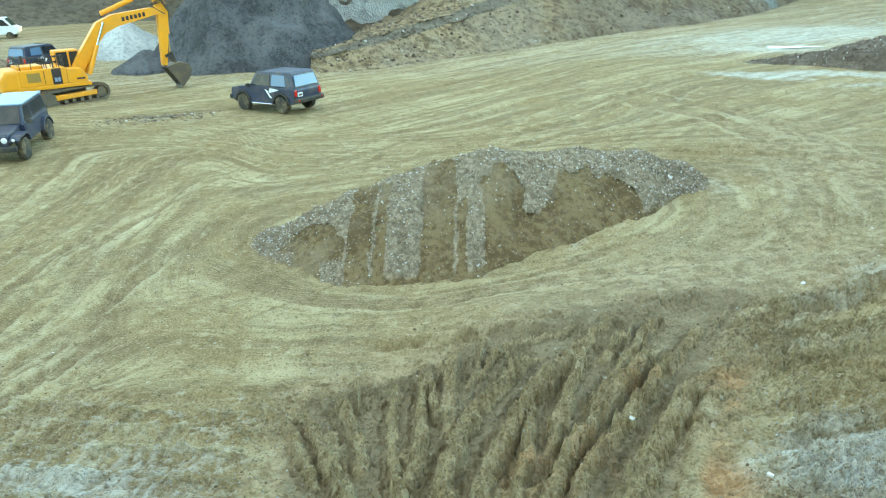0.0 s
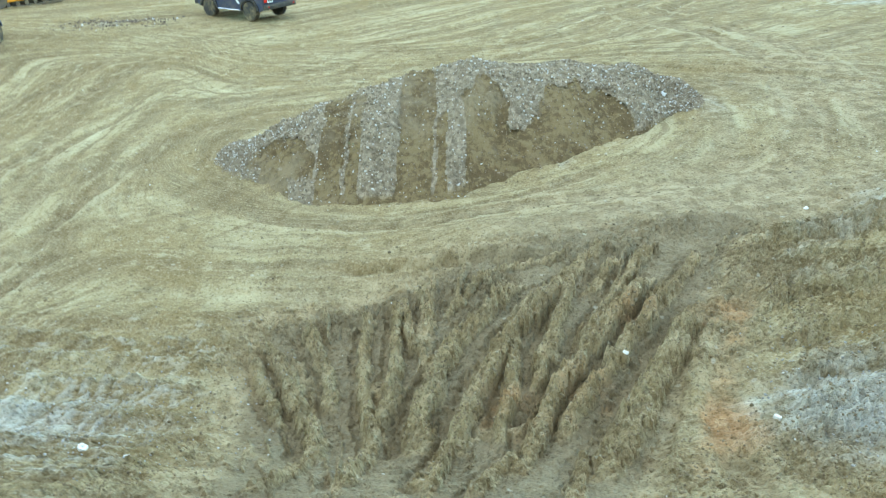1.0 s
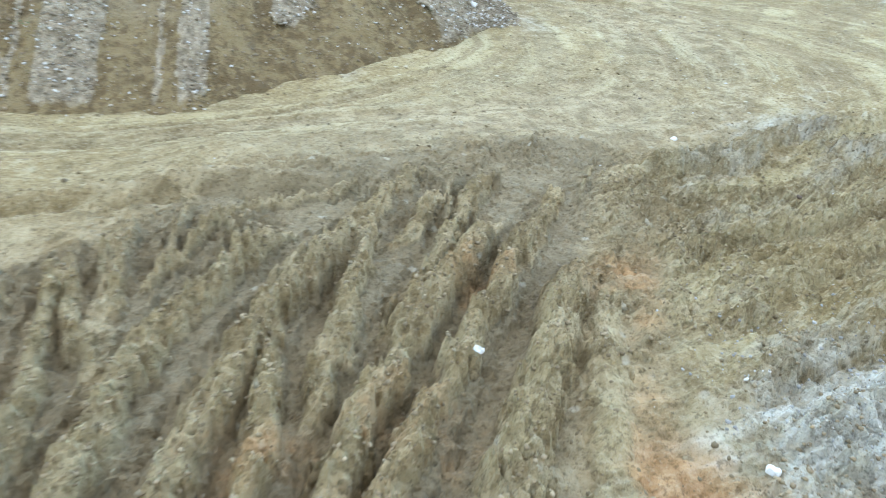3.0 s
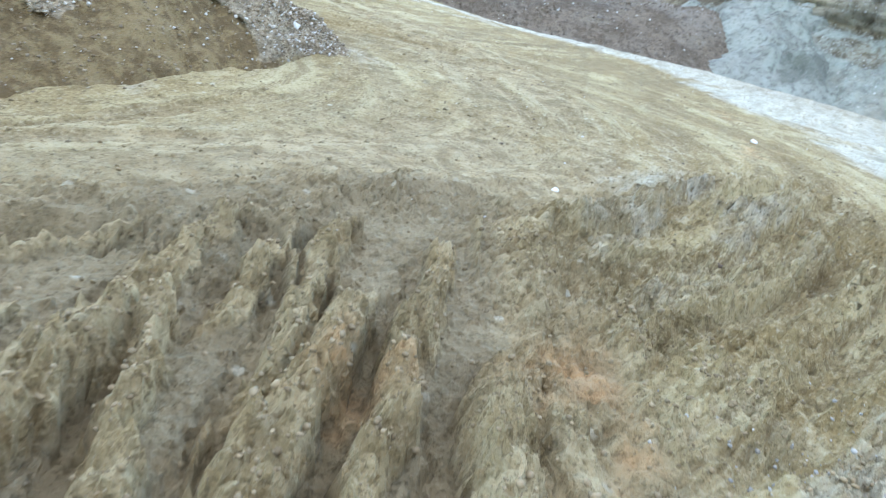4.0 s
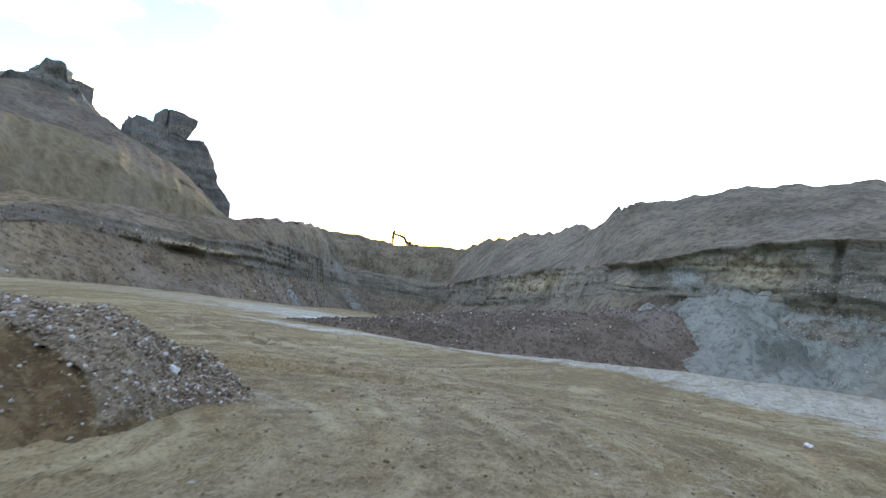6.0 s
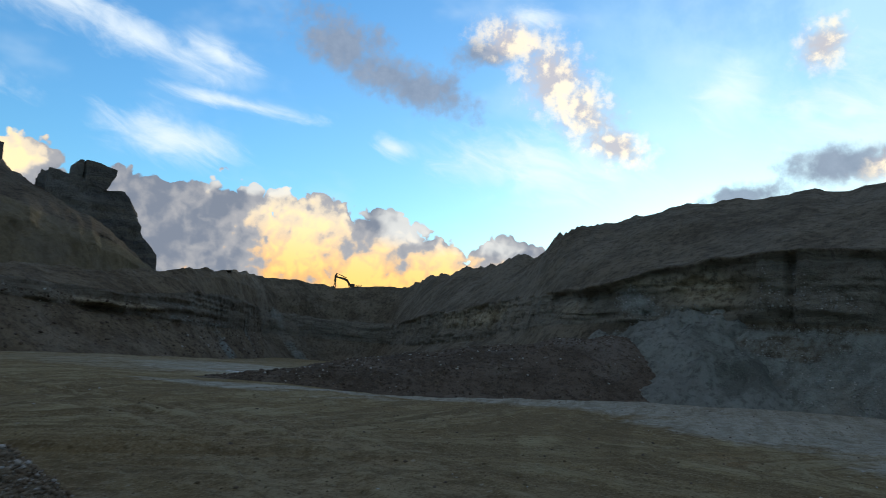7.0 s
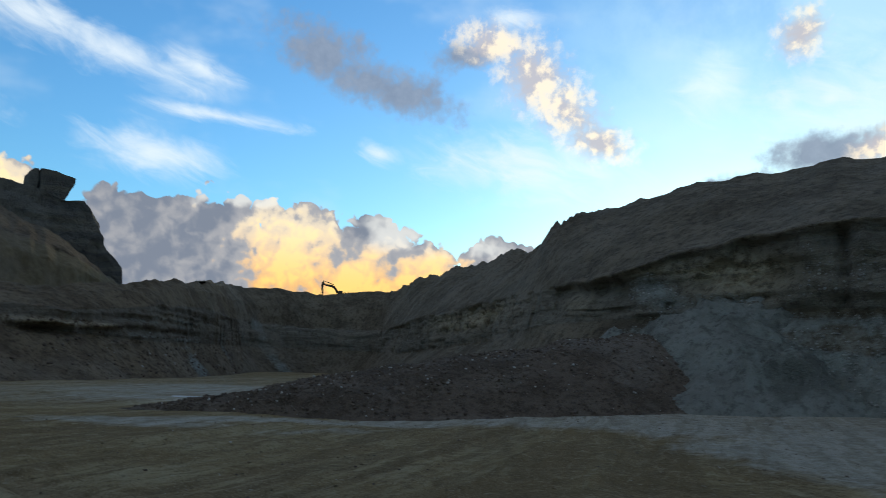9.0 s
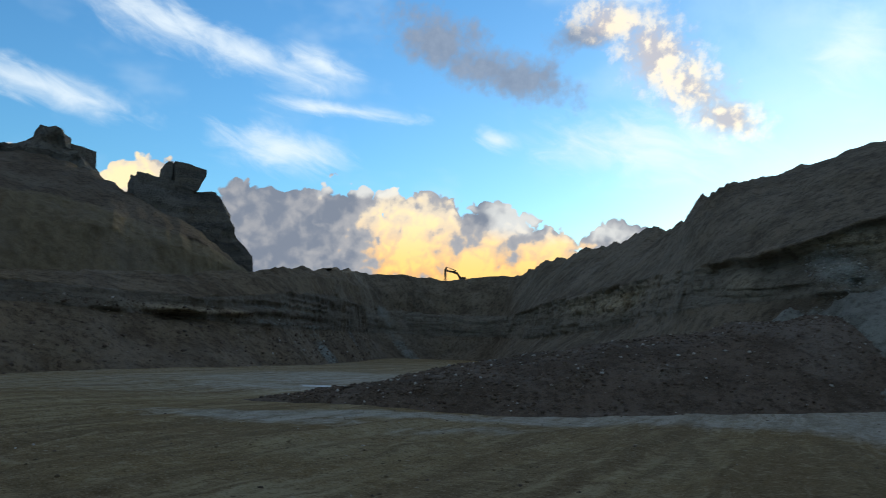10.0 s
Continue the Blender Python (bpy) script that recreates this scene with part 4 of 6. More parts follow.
def sweep(name, stations, label, mat, rough=0.5, nu=260, nv=120, seed=0, closed_back=12.0, mask_fn=None, bedding=None, bumps=0.35, cave=0.0, shape=None):
    """A wall along stations of: foot x, y, outward bearing from +x, foot z, then four times (distance outward, z)."""
    st = np.array(stations, float)
    n = len(st)
    length = np.r_[0, np.cumsum(np.hypot(*np.diff(st[:, :2], axis=0).T))]
    q = np.linspace(0, length[-1], nu)
    col = []
    for j in range(st.shape[1]):
        col.append(np.interp(q, length, st[:, j]))
    col = np.array(col)
    # ease the corners of the plan
    k = max(3, nu // (6 * n))
    ker = np.ones(2 * k + 1) / (2 * k + 1)
    col = np.array([np.convolve(np.pad(c, k, mode="edge"), ker, mode="valid") for c in col])
    col[3] = np.minimum(col[3], base_z(col[0], col[1])) - 0.12
    dist = np.stack([0 * q, *col[4::2], col[-2] + closed_back], 0)
    hz = np.stack([col[3], *col[5::2], col[-1] - 0.6], 0)
    m = dist.shape[0]
    # rows shared out by the length of each span
    knots_v = np.linspace(0, m - 1, nv)
    i = np.minimum(knots_v.astype(int), m - 2)
    t = (knots_v - i)[:, None]
    d = dist[i] * (1 - t) + dist[i + 1] * t
    z = hz[i] * (1 - t) + hz[i + 1] * t
    ca, sa = np.cos(np.radians(col[2])), np.sin(np.radians(col[2]))
    x, y = col[0] + ca * d, col[1] + sa * d
    qq = np.broadcast_to(q, d.shape)
    v = np.broadcast_to(knots_v[:, None], d.shape)
    ease = sstep(v, 0.0, 0.25)
    big = fbm(qq * 0.13, z * 0.2, seed * 5.0, octaves=4, seed=seed + 71)
    gully = ridged(qq * 0.42, z * 0.06, seed * 3.0, octaves=4, seed=seed + 75)
    small = fbm(qq * 0.9, z * 0.9, d * 0.4, octaves=4, seed=seed + 80)
    face = sstep(v, 0.9, 1.15) * (1 - sstep(v, 1.85, 2.05))
    pillars = ridged(qq * 0.6, z * 0.08, seed * 2.0, octaves=3, seed=seed + 88)
    ledges = (0.3 + sstep(vnoise(qq * 0.10, 0 * qq, seed=seed + 87), -0.3, 0.4)) * vnoise(qq * 0.12 + 0.3 * big, z * 1.7, seed=seed + 85) + 0.5 * vnoise(qq * 0.3, z * 4.5, seed=seed + 86)
    push = rough * ease * (0.9 * big + 0.55 * gully + 0.28 * small) + face * rough * (0.30 * ledges - 1.15 * pillars) + cave * sstep(vnoise(qq * 0.22, 0 * qq, seed=seed + 89) + 0.3 * small, -0.45, 0.25) * sstep(v, 1.1, 1.5) * (1 - sstep(v, 1.86, 1.98))
    if shape:
        push = push + shape(qq, v, z)
    x, y = x + ca * push, y + sa * push
    z = z + rough * ease * (0.30 * big + 0.22 * small) * sstep(v, 0.3, 2.5)
    z = z + sstep(v, 2.6, 3.6) * bumps * (0.8 * np.maximum(vnoise(qq * 0.33, 0 * qq, seed=seed + 95), -0.3) + 0.35 * vnoise(qq * 0.95, d * 0.2, seed=seed + 96) + 0.18 * fbm(qq * 2.2, d * 0.6, octaves=3, seed=seed + 97))
    extra = mask_fn(qq, v, x, y, z) if mask_fn else 0 * qq
    ob = new(name, grid_mesh(name, x, y, z, mat, mask=(face, extra, bedding(qq, v, x, y, z) if bedding else 0 * qq, 1 + 0 * qq)))
    return tagged(ob, label, "quarry wall", kind="structure")


# right-hand wall: talus, bedded cliff, worn slope up to the rim
RIGHT = [
    (24, -12, -10, 0.4, 3, 3.0, 4, 6.0, 9, 9.0, 17, 13.0),
    (28, 8, -2, 0.3, 3, 3.0, 4, 6.0, 9, 9.0, 17, 13.0),
    (29, 20, 8, 0.3, 2.6, 3.2, 3.4, 6.0, 9, 8.8, 17, 12.6),
    (28.4, 26.5, 30, 0.25, 2.4, 3.3, 3.0, 6.1, 9, 8.6, 17.5, 11.6),
    (27.0, 31.5, 40, 0.1, 3.8, 3.2, 5.2, 5.4, 11, 8.4, 20, 11.3),
    (26.5, 36, 38, -0.1, 4.5, 3.0, 6.5, 4.9, 9, 7.2, 13.5, 9.8),
    (31, 50, 20, -0.3, 6, 2.6, 7.5, 5.4, 11, 7.6, 15, 9.9),
    (41, 72, 25, -0.4, 5, 2.2, 6, 5.4, 10, 8.6, 15, 11.4),
    (49, 88, 40, -0.5, 5, 2.5, 6, 4.9, 10, 8.2, 14, 11.2),
]
BOWL = [
    (46, 82, 20, -0.5, 5, 2.5, 6, 4.9, 9, 8.4, 13, 11.4),
    (51, 92, 45, -0.5, 4, 2.5, 6, 5.4, 8, 8.0, 11, 10.4),
    (49, 97, 80, -0.5, 3, 2.5, 5, 5.4, 6, 7.8, 8, 9.7),
    (42, 95, 100, -0.5, 4, 2.5, 5, 5.4, 6, 7.8, 8, 9.7),
    (34, 84, 105, -0.5, 4, 2.4, 4.6, 5.6, 5.4, 7.2, 7, 8.6),
]
LEFT = [
    (38, 90, 100, -0.5, 3, 2.4, 4, 5.4, 5, 7.4, 7, 9.0),
    (29, 74, 95, -0.5, 4.4, 2.2, 5.4, 5.5, 6.6, 6.9, 9, 7.7),
    (22.5, 63, 96, -0.5, 4.2, 1.9, 5.2, 4.5, 6.6, 5.6, 9, 6.4),
    (15.5, 54.5, 100, -0.5, 5.4, 2.2, 6.4, 3.6, 8.4, 4.5, 11, 5.1),
    (7, 49.5, 104, -0.6, 5.2, 2.5, 6.4, 3.5, 8.4, 3.9, 11, 4.2),
    (1, 46, 104, -0.7, 3.4, 1.2, 4.4, 1.8, 6.4, 2.2, 9, 2.4),
    (-4.5, 42.5, 100, -0.8, 2.0, 0.2, 3.0, 0.5, 5.0, 0.6, 8, 0.6),
    (-9, 40.5, 95, -0.95, 1.4, -0.4, 2.0, -0.2, 3.0, -0.2, 5, -0.3),
]


def steps(z, size, seed):
    """Beds that weather at different rates: ledges and hollows, one above the other."""
    return vnoise(0 * z, z / size, seed=seed) + 0.5 * vnoise(0 * z, z * 2.3 / size, seed=seed + 1)


def right_shape(q, v, z):
    cliff = sstep(v, 0.95, 1.15) * (1 - sstep(v, 1.9, 2.02)) * (1 - sstep(q, 78, 84))
    slots = sstep(vnoise(q * 1.25, z * 0.12, seed=141) + 0.4 * vnoise(q * 3.1, z * 0.4, seed=142), 0.12, 0.45) * (1 - sstep(q, 39.0, 40.2))
    lip = np.exp(-((v - 1.98) / 0.06) ** 2) * sstep(q, 28, 33) * (1 - sstep(q, 44, 48))
    blocks = vnoise(np.floor(q * 0.9 + 0.3 * np.floor(z * 1.6)), np.floor(z * 1.6), seed=143)
    return cliff * (0.55 * slots + 0.16 * steps(z + 0.15 * vnoise(q * 0.3, 0 * q, seed=144), 0.35, 145) + 0.16 * blocks) - 0.40 * lip


def left_shape(q, v, z):
    hollow = 0.9 * bump2(q, z, 43.0, 2.25, 1.3, 0.20) + 0.4 * bump2(q, z, 47.0, 2.35, 0.8, 0.14)
    ledge = 0.7 * bump2(q, z, 42.4, 2.68, 2.0, 0.20) + 0.7 * bump2(q, z, 38.2, 2.75, 1.6, 0.18) + 0.5 * bump2(q, z, 37.0, 1.75, 1.4, 0.18)
    beds = sstep(q, 18, 22) * (1 - sstep(q, 35, 38)) * sstep(v, 0.7, 0.95) * (1 - sstep(v, 1.7, 2.0))
    return hollow - ledge + 0.28 * beds * steps(z, 0.45, 151)


def right_scree(q, v, x, y, z):
    low = 0.85 * sstep(-v, -1.12, -0.80) * (1 - sstep(y, 32, 35)) * sstep(y, -8, 4) * (0.55 + 0.45 * sstep(fbm(q * 0.3, z * 0.8, octaves=3, seed=146), -0.3, 0.2))
    return low + 0.7 * bump2(q, z, 43.2, 4.2, 1.1, 0.8, 30) + 0.55 * bump2(q, z, 40.9, 3.7, 1.4, 0.5) + 0.4 * bump2(q, z, 66, 2.4, 5, 0.7, 5) + 0.3 * sstep(v, 1.0, 1.2) * (1 - sstep(v, 1.8, 2.0)) * (1 - sstep(q, 38.5, 40))


def right_beds(q, v, x, y, z):
    near_ = bump2(q, z, 40.3, 4.7, 1.5, 0.75) + 0.5 * bump2(q, z, 43.0, 5.1, 1.6, 0.25)
    return np.clip(1.25 * near_ + 1.1 * bump2(q, z, 66, 4.4, 9.5, 0.75) + 0.5 * bump2(q, z, 46.5, 3.9, 1.0, 0.5), 0, 1)


def left_scree(q, v, x, y, z):
    beds = sstep(q, 18, 22) * (1 - sstep(q, 35, 37.5)) * sstep(v, 0.75, 0.95) * (1 - sstep(v, 1.6, 1.85))
    return 0.62 * beds * (0.6 + 0.4 * steps(z, 0.4, 152)) + 0.85 * bump2(q, v, 24.5, 0.35, 2.2, 0.45, 4) + 0.5 * bump2(q, v, 10, 0.9, 2.5, 0.9) + 0.4 * bump2(q, v, 55, 0.2, 5, 0.2)


def left_beds(q, v, x, y, z):
    return np.clip(1.0 * bump2(q, z, 42.4, 2.72, 3.4, 0.22) + 0.9 * bump2(q, z, 38.2, 2.78, 1.7, 0.18) + 0.6 * bump2(q, z, 37.0, 1.78, 1.3, 0.16) + 0.35 * bump2(q, z, 28, 3.6, 4, 0.25), 0, 1)


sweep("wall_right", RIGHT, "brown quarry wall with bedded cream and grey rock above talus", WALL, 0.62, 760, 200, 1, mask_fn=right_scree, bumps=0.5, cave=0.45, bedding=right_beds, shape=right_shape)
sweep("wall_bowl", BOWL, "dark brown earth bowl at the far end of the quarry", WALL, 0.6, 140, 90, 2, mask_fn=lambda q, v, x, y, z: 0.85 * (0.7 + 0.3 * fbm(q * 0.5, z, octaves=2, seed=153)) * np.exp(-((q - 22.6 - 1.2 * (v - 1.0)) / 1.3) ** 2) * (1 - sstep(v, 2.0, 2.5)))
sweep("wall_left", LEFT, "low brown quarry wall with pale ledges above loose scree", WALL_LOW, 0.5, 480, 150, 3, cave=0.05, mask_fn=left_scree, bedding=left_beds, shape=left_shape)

# the hill that stands behind the left wall, with the rock towers on it
UPPER = [
    (30, 90, 80, 5.0, 2, 6.0, 3, 6.4, 5, 6.6, 8, 6.4),
    (24, 81, 86, 5.0, 2.5, 5.8, 4, 6.2, 6, 6.4, 8, 6.4),
    (17.5, 72, 88, 4.6, 5, 7.4, 8, 9.0, 12, 10.4, 16, 11.0),
    (11, 66, 88, 3.8, 9, 8.6, 13, 10.6, 20, 13.4, 26, 14.8),
    (4, 61, 90, 3.4, 10, 8.2, 16, 11.0, 27, 15.2, 38, 18.8),
    (-4, 57, 92, 1.0, 4, 6.0, 8, 9.0, 24, 13.0, 38, 15.4),
    (-14, 55, 100, -0.6, 1.5, 6.0, 3, 11.0, 14, 13.0, 34, 15.0),
    (-24, 66, 110, -0.8, 4, 5.0, 8, 9.0, 18, 12.0, 34, 15.0),
]
sweep("wall_hill", UPPER, "smooth brown spoil slope rising to a rocky crest", SPOIL, 0.7, 300, 120, 4, closed_back=25, mask_fn=lambda q, v, x, y, z: sstep(v, 0.35, 0.8) * (1 - sstep(v + 0.4 * fbm(q * 0.1, v, seed=99), 1.9, 2.5)))

# ridge of dug earth before the right wall
TALUS = [
    (11.6, 36.4, 75, -0.5, 0.4, -0.5, 0.7, -0.5, 1.0, -0.5, 1.6, -0.7),
    (14.2, 34.4, 72, -0.4, 0.5, -0.12, 0.9, -0.05, 1.3, -0.08, 2.2, -0.4),
    (18, 31.8, 62, -0.2, 1.2, 0.40, 2.4, 0.80, 3.4, 0.95, 5, 0.7),
    (22, 29.4, 52, -0.05, 1.9, 0.9, 3.6, 1.7, 4.8, 1.9, 6.4, 1.6),
    (24.8, 27.8, 48, 0.1, 2.0, 1.15, 4.0, 2.35, 5.2, 2.7, 7, 2.5),
    (26.6, 26.9, 45, 0.2, 1.6, 0.6, 3.2, 1.2, 4.6, 1.4, 6, 1.2),
    (28.0, 26.2, 45, 0.2, 0.8, 0.1, 1.6, 0.2, 2.4, 0.2, 3, 0.0),
]
sweep("wall_bank", TALUS, "long bank of dark brown stony earth beside the haul road", BANK, 0.28, 260, 90, 5, closed_back=3.0)

# ---- building things ----


def obj(name, me, parent=None, label=""):
    ob = new(name, me)
    if parent is not None:
        ob.parent = parent
    if label:
        ob["label"] = label
    return ob


def part(name, bm, mat, parent, label="", smooth=False):
    """Links a bmesh as one mesh object under a thing or part."""
    me = bpy.data.meshes.new(name)
    bmesh.ops.recalc_face_normals(bm, faces=bm.faces)
    bm.to_mesh(me)
    bm.free()
    if smooth:
        me.polygons.foreach_set("use_smooth", np.ones(len(me.polygons), bool))
    me.materials.append(mat)
    return obj(name, me, parent, label)


def thing(name, m, label, category, group="", kind=""):
    ob = new(name)
    ob.empty_display_size = 0.2
    ob.matrix_world = m
    return tagged(ob, label, category, group, kind)


def box(sx, sy, sz, cx=0, cy=0, cz=0, bevel=0.0, bm=None, rot=None):
    bm = bm or bmesh.new()
    m = Matrix.Translation((cx, cy, cz)) @ (rot or Matrix()) @ Matrix.Diagonal((sx, sy, sz, 1))
    made = bmesh.ops.create_cube(bm, size=1.0, matrix=m)
    if bevel:
        edges = list({e for v in made["verts"] for e in v.link_edges})
        bmesh.ops.bevel(bm, geom=edges, offset=bevel, segments=2, affect="EDGES", profile=0.6)
    return bm


def tube(a, b, r, bm=None, seg=10, r2=None):
    """A rod from a to b."""
    bm = bm or bmesh.new()
    a, b = Vector(a), Vector(b)
    m = Matrix.Translation((a + b) / 2) @ (b - a).to_track_quat("Z", "Y").to_matrix().to_4x4()
    bmesh.ops.create_cone(bm, cap_ends=True, segments=seg, radius1=r, radius2=r if r2 is None else r2, depth=(b - a).length, matrix=m)
    return bm


def slab(points, y0, y1, bm=None, bevel=0.0, taper=None):
    """A side outline of (x, z), drawn out from y0 to y1. taper(x, z, y) gives the y of a corner."""
    bm = bm or bmesh.new()
    rows = []
    for y in (y0, y1):
        rows.append([bm.verts.new((x, taper(x, z, y) if taper else y, z)) for x, z in points])
    n = len(points)
    faces = [bm.faces.new(rows[0]), bm.faces.new(list(reversed(rows[1])))]
    for i in range(n):
        faces.append(bm.faces.new((rows[0][i], rows[1][i], rows[1][(i + 1) % n], rows[0][(i + 1) % n])))
    if bevel:
        edges = list({e for f in faces[:2] for e in f.edges})
        bmesh.ops.bevel(bm, geom=edges, offset=bevel, segments=2, affect="EDGES", profile=0.6)
    return bm


def lathe(profile, axis="y", seg=28, bm=None, centre=(0, 0, 0)):
    """A turned body: (radius, along) round an axis through centre."""
    bm = bm or bmesh.new()
    rings = []
    for r, a in profile:
        ring = []
        for k in range(seg):
            t = 2 * math.pi * k / seg
            u, w = r * math.cos(t), r * math.sin(t)
            p = (u, a, w) if axis == "y" else (u, w, a) if axis == "z" else (a, u, w)
            ring.append(bm.verts.new(Vector(p) + Vector(centre)))
        rings.append(ring)
    for p, q in zip(rings, rings[1:]):
        for k in range(seg):
            bm.faces.new((p[k], p[(k + 1) % seg], q[(k + 1) % seg], q[k]))
    for ring, r in ((rings[0], profile[0][0]), (rings[-1], profile[-1][0])):
        if r > 1e-4:
            bm.faces.new(ring)
    return bm


def arc(cx, cz, r, a0, a1, n=9):
    return [(cx + r * math.cos(radians(a0 + (a1 - a0) * k / (n - 1))), cz + r * math.sin(radians(a0 + (a1 - a0) * k / (n - 1)))) for k in range(n)]


def paint(name, color, rough=0.4, metal=0.0, dirt=0.35, dirt_color=(0.26, 0.20, 0.11), coat=0.0):
    """Paint with dust that lies in patches and thickens in the noise."""
    m, n = material(name)
    pos = n.add("ShaderNodeTexCoord").outputs["Object"]
    a = n.noise(pos, 2.2, 6, 0.65)
    b = n.noise(pos, 14.0, 5, 0.7)
    f = n.math("MULTIPLY", n.step(n.math("ADD", n.math("MULTIPLY", a, 0.65), n.math("MULTIPLY", b, 0.35)), 0.42, 0.66), dirt)
    finish(n, n.mix(f, n.mix(n.math("MULTIPLY", b, 0.25), color, [v * 0.7 for v in color]), dirt_color), n.math("ADD", rough, n.math("MULTIPLY", f, 0.4)), b, 0.15, 0.01, metal, 0.5, **{"Coat Weight": coat})
    return m


NAVY = paint("navy_paint", (0.022, 0.032, 0.066), 0.42, 0.0, 0.25)
SLATE = paint("slate_blue_paint", (0.020, 0.030, 0.068), 0.40, 0.0, 0.28)
SILVER = paint("silver_paint", (0.26, 0.36, 0.50), 0.3, 0.2, 0.12)
WHITE = paint("white_paint", (0.75, 0.77, 0.80), 0.35, 0.0, 0.15)
YELLOW = paint("machine_yellow", (0.78, 0.33, 0.012), 0.42, 0.0, 0.22)
BLACK = paint("black_plastic", (0.018, 0.018, 0.02), 0.6, 0.0, 0.3)
RUBBER = paint("muddy_rubber", (0.028, 0.026, 0.024), 0.85, 0.0, 0.75)
STEEL = paint("worn_track_steel", (0.12, 0.10, 0.085), 0.55, 0.6, 0.65)
RIM = paint("alloy_rim", (0.30, 0.30, 0.31), 0.4, 0.6, 0.5)
CHROME = paint("chrome_rod", (0.75, 0.76, 0.78), 0.15, 1.0, 0.05)
GLASS = paint("dark_window_glass", (0.02, 0.024, 0.03), 0.06, 0.0, 0.12)
# reflected sky is put into the base colour of this glass
SKYGLASS = paint("sky_reflection_glass", (0.12, 0.21, 0.34), 0.08, 0.0, 0.15)
LAMP = paint("clear_lamp", (0.75, 0.78, 0.80), 0.15, 0.0, 0.1)
RED = paint("red_lamp", (0.55, 0.02, 0.015), 0.2, 0.0, 0.1)
INK = paint("dark_lettering", (0.03, 0.02, 0.02), 0.6, 0.0, 0.05)
BROWNMESH = paint("grille_mesh", (0.30, 0.19, 0.04), 0.8, 0.0, 0.4)


def wheel(parent, x, y, r, w, side):
    """A muddy tyre with block tread, and a spoked rim."""
    c = (x, y, r)
    bm = lathe([(r * 0.62, -w / 2), (r * 0.88, -w / 2), (r * 0.97, -w * 0.40), (r, -w * 0.2), (r, w * 0.2), (r * 0.97, w * 0.40), (r * 0.88, w / 2), (r * 0.62, w / 2)], "y", 32, None, c)
    for k in range(24):
        t = 2 * math.pi * k / 24
        for s in (-1, 1):
            box(0.05, w * 0.40, 0.03, x + (r + 0.004) * math.cos(t), y + s * w * 0.24, r + (r + 0.004) * math.sin(t), 0, bm, Matrix.Rotation(-t + math.pi / 2, 4, "Y"))
    tyre = part("tyre", bm, RUBBER, parent, "mud-caked off-road tyre")
    o = side * w / 2
    bm = lathe([(0.0, o * 0.55), (r * 0.16, o * 0.62), (r * 0.2, o * 0.42), (r * 0.52, o * 0.40), (r * 0.60, o * 0.86), (r * 0.66, o * 0.92), (r * 0.66, 0)], "y", 28, None, c)
    for k in range(6):
        t = 2 * math.pi * k / 6
        box(r * 0.42, 0.03, r * 0.12, x + r * 0.36 * math.cos(t), y + o * 0.62, r + r * 0.36 * math.sin(t), 0.008, bm, Matrix.Rotation(-t, 4, "Y"))
    part("rim", bm, RIM, tyre, "dusty alloy rim")


def plate_bars(parent, x, y, z, w, h, face, mat=WHITE):
    """A number plate whose writing is plain bars."""
    p = part("number_plate", box(0.02, w, h, x, y, z, 0.004), mat, parent, "pale plate with dark bars")
    bm = bmesh.new()
    for k in range(3):
        box(0.006, w * 0.2, h * 0.45, x + face * 0.013, y + (k - 1) * w * 0.27, z, 0, bm)
    part("bar", bm, INK, p)


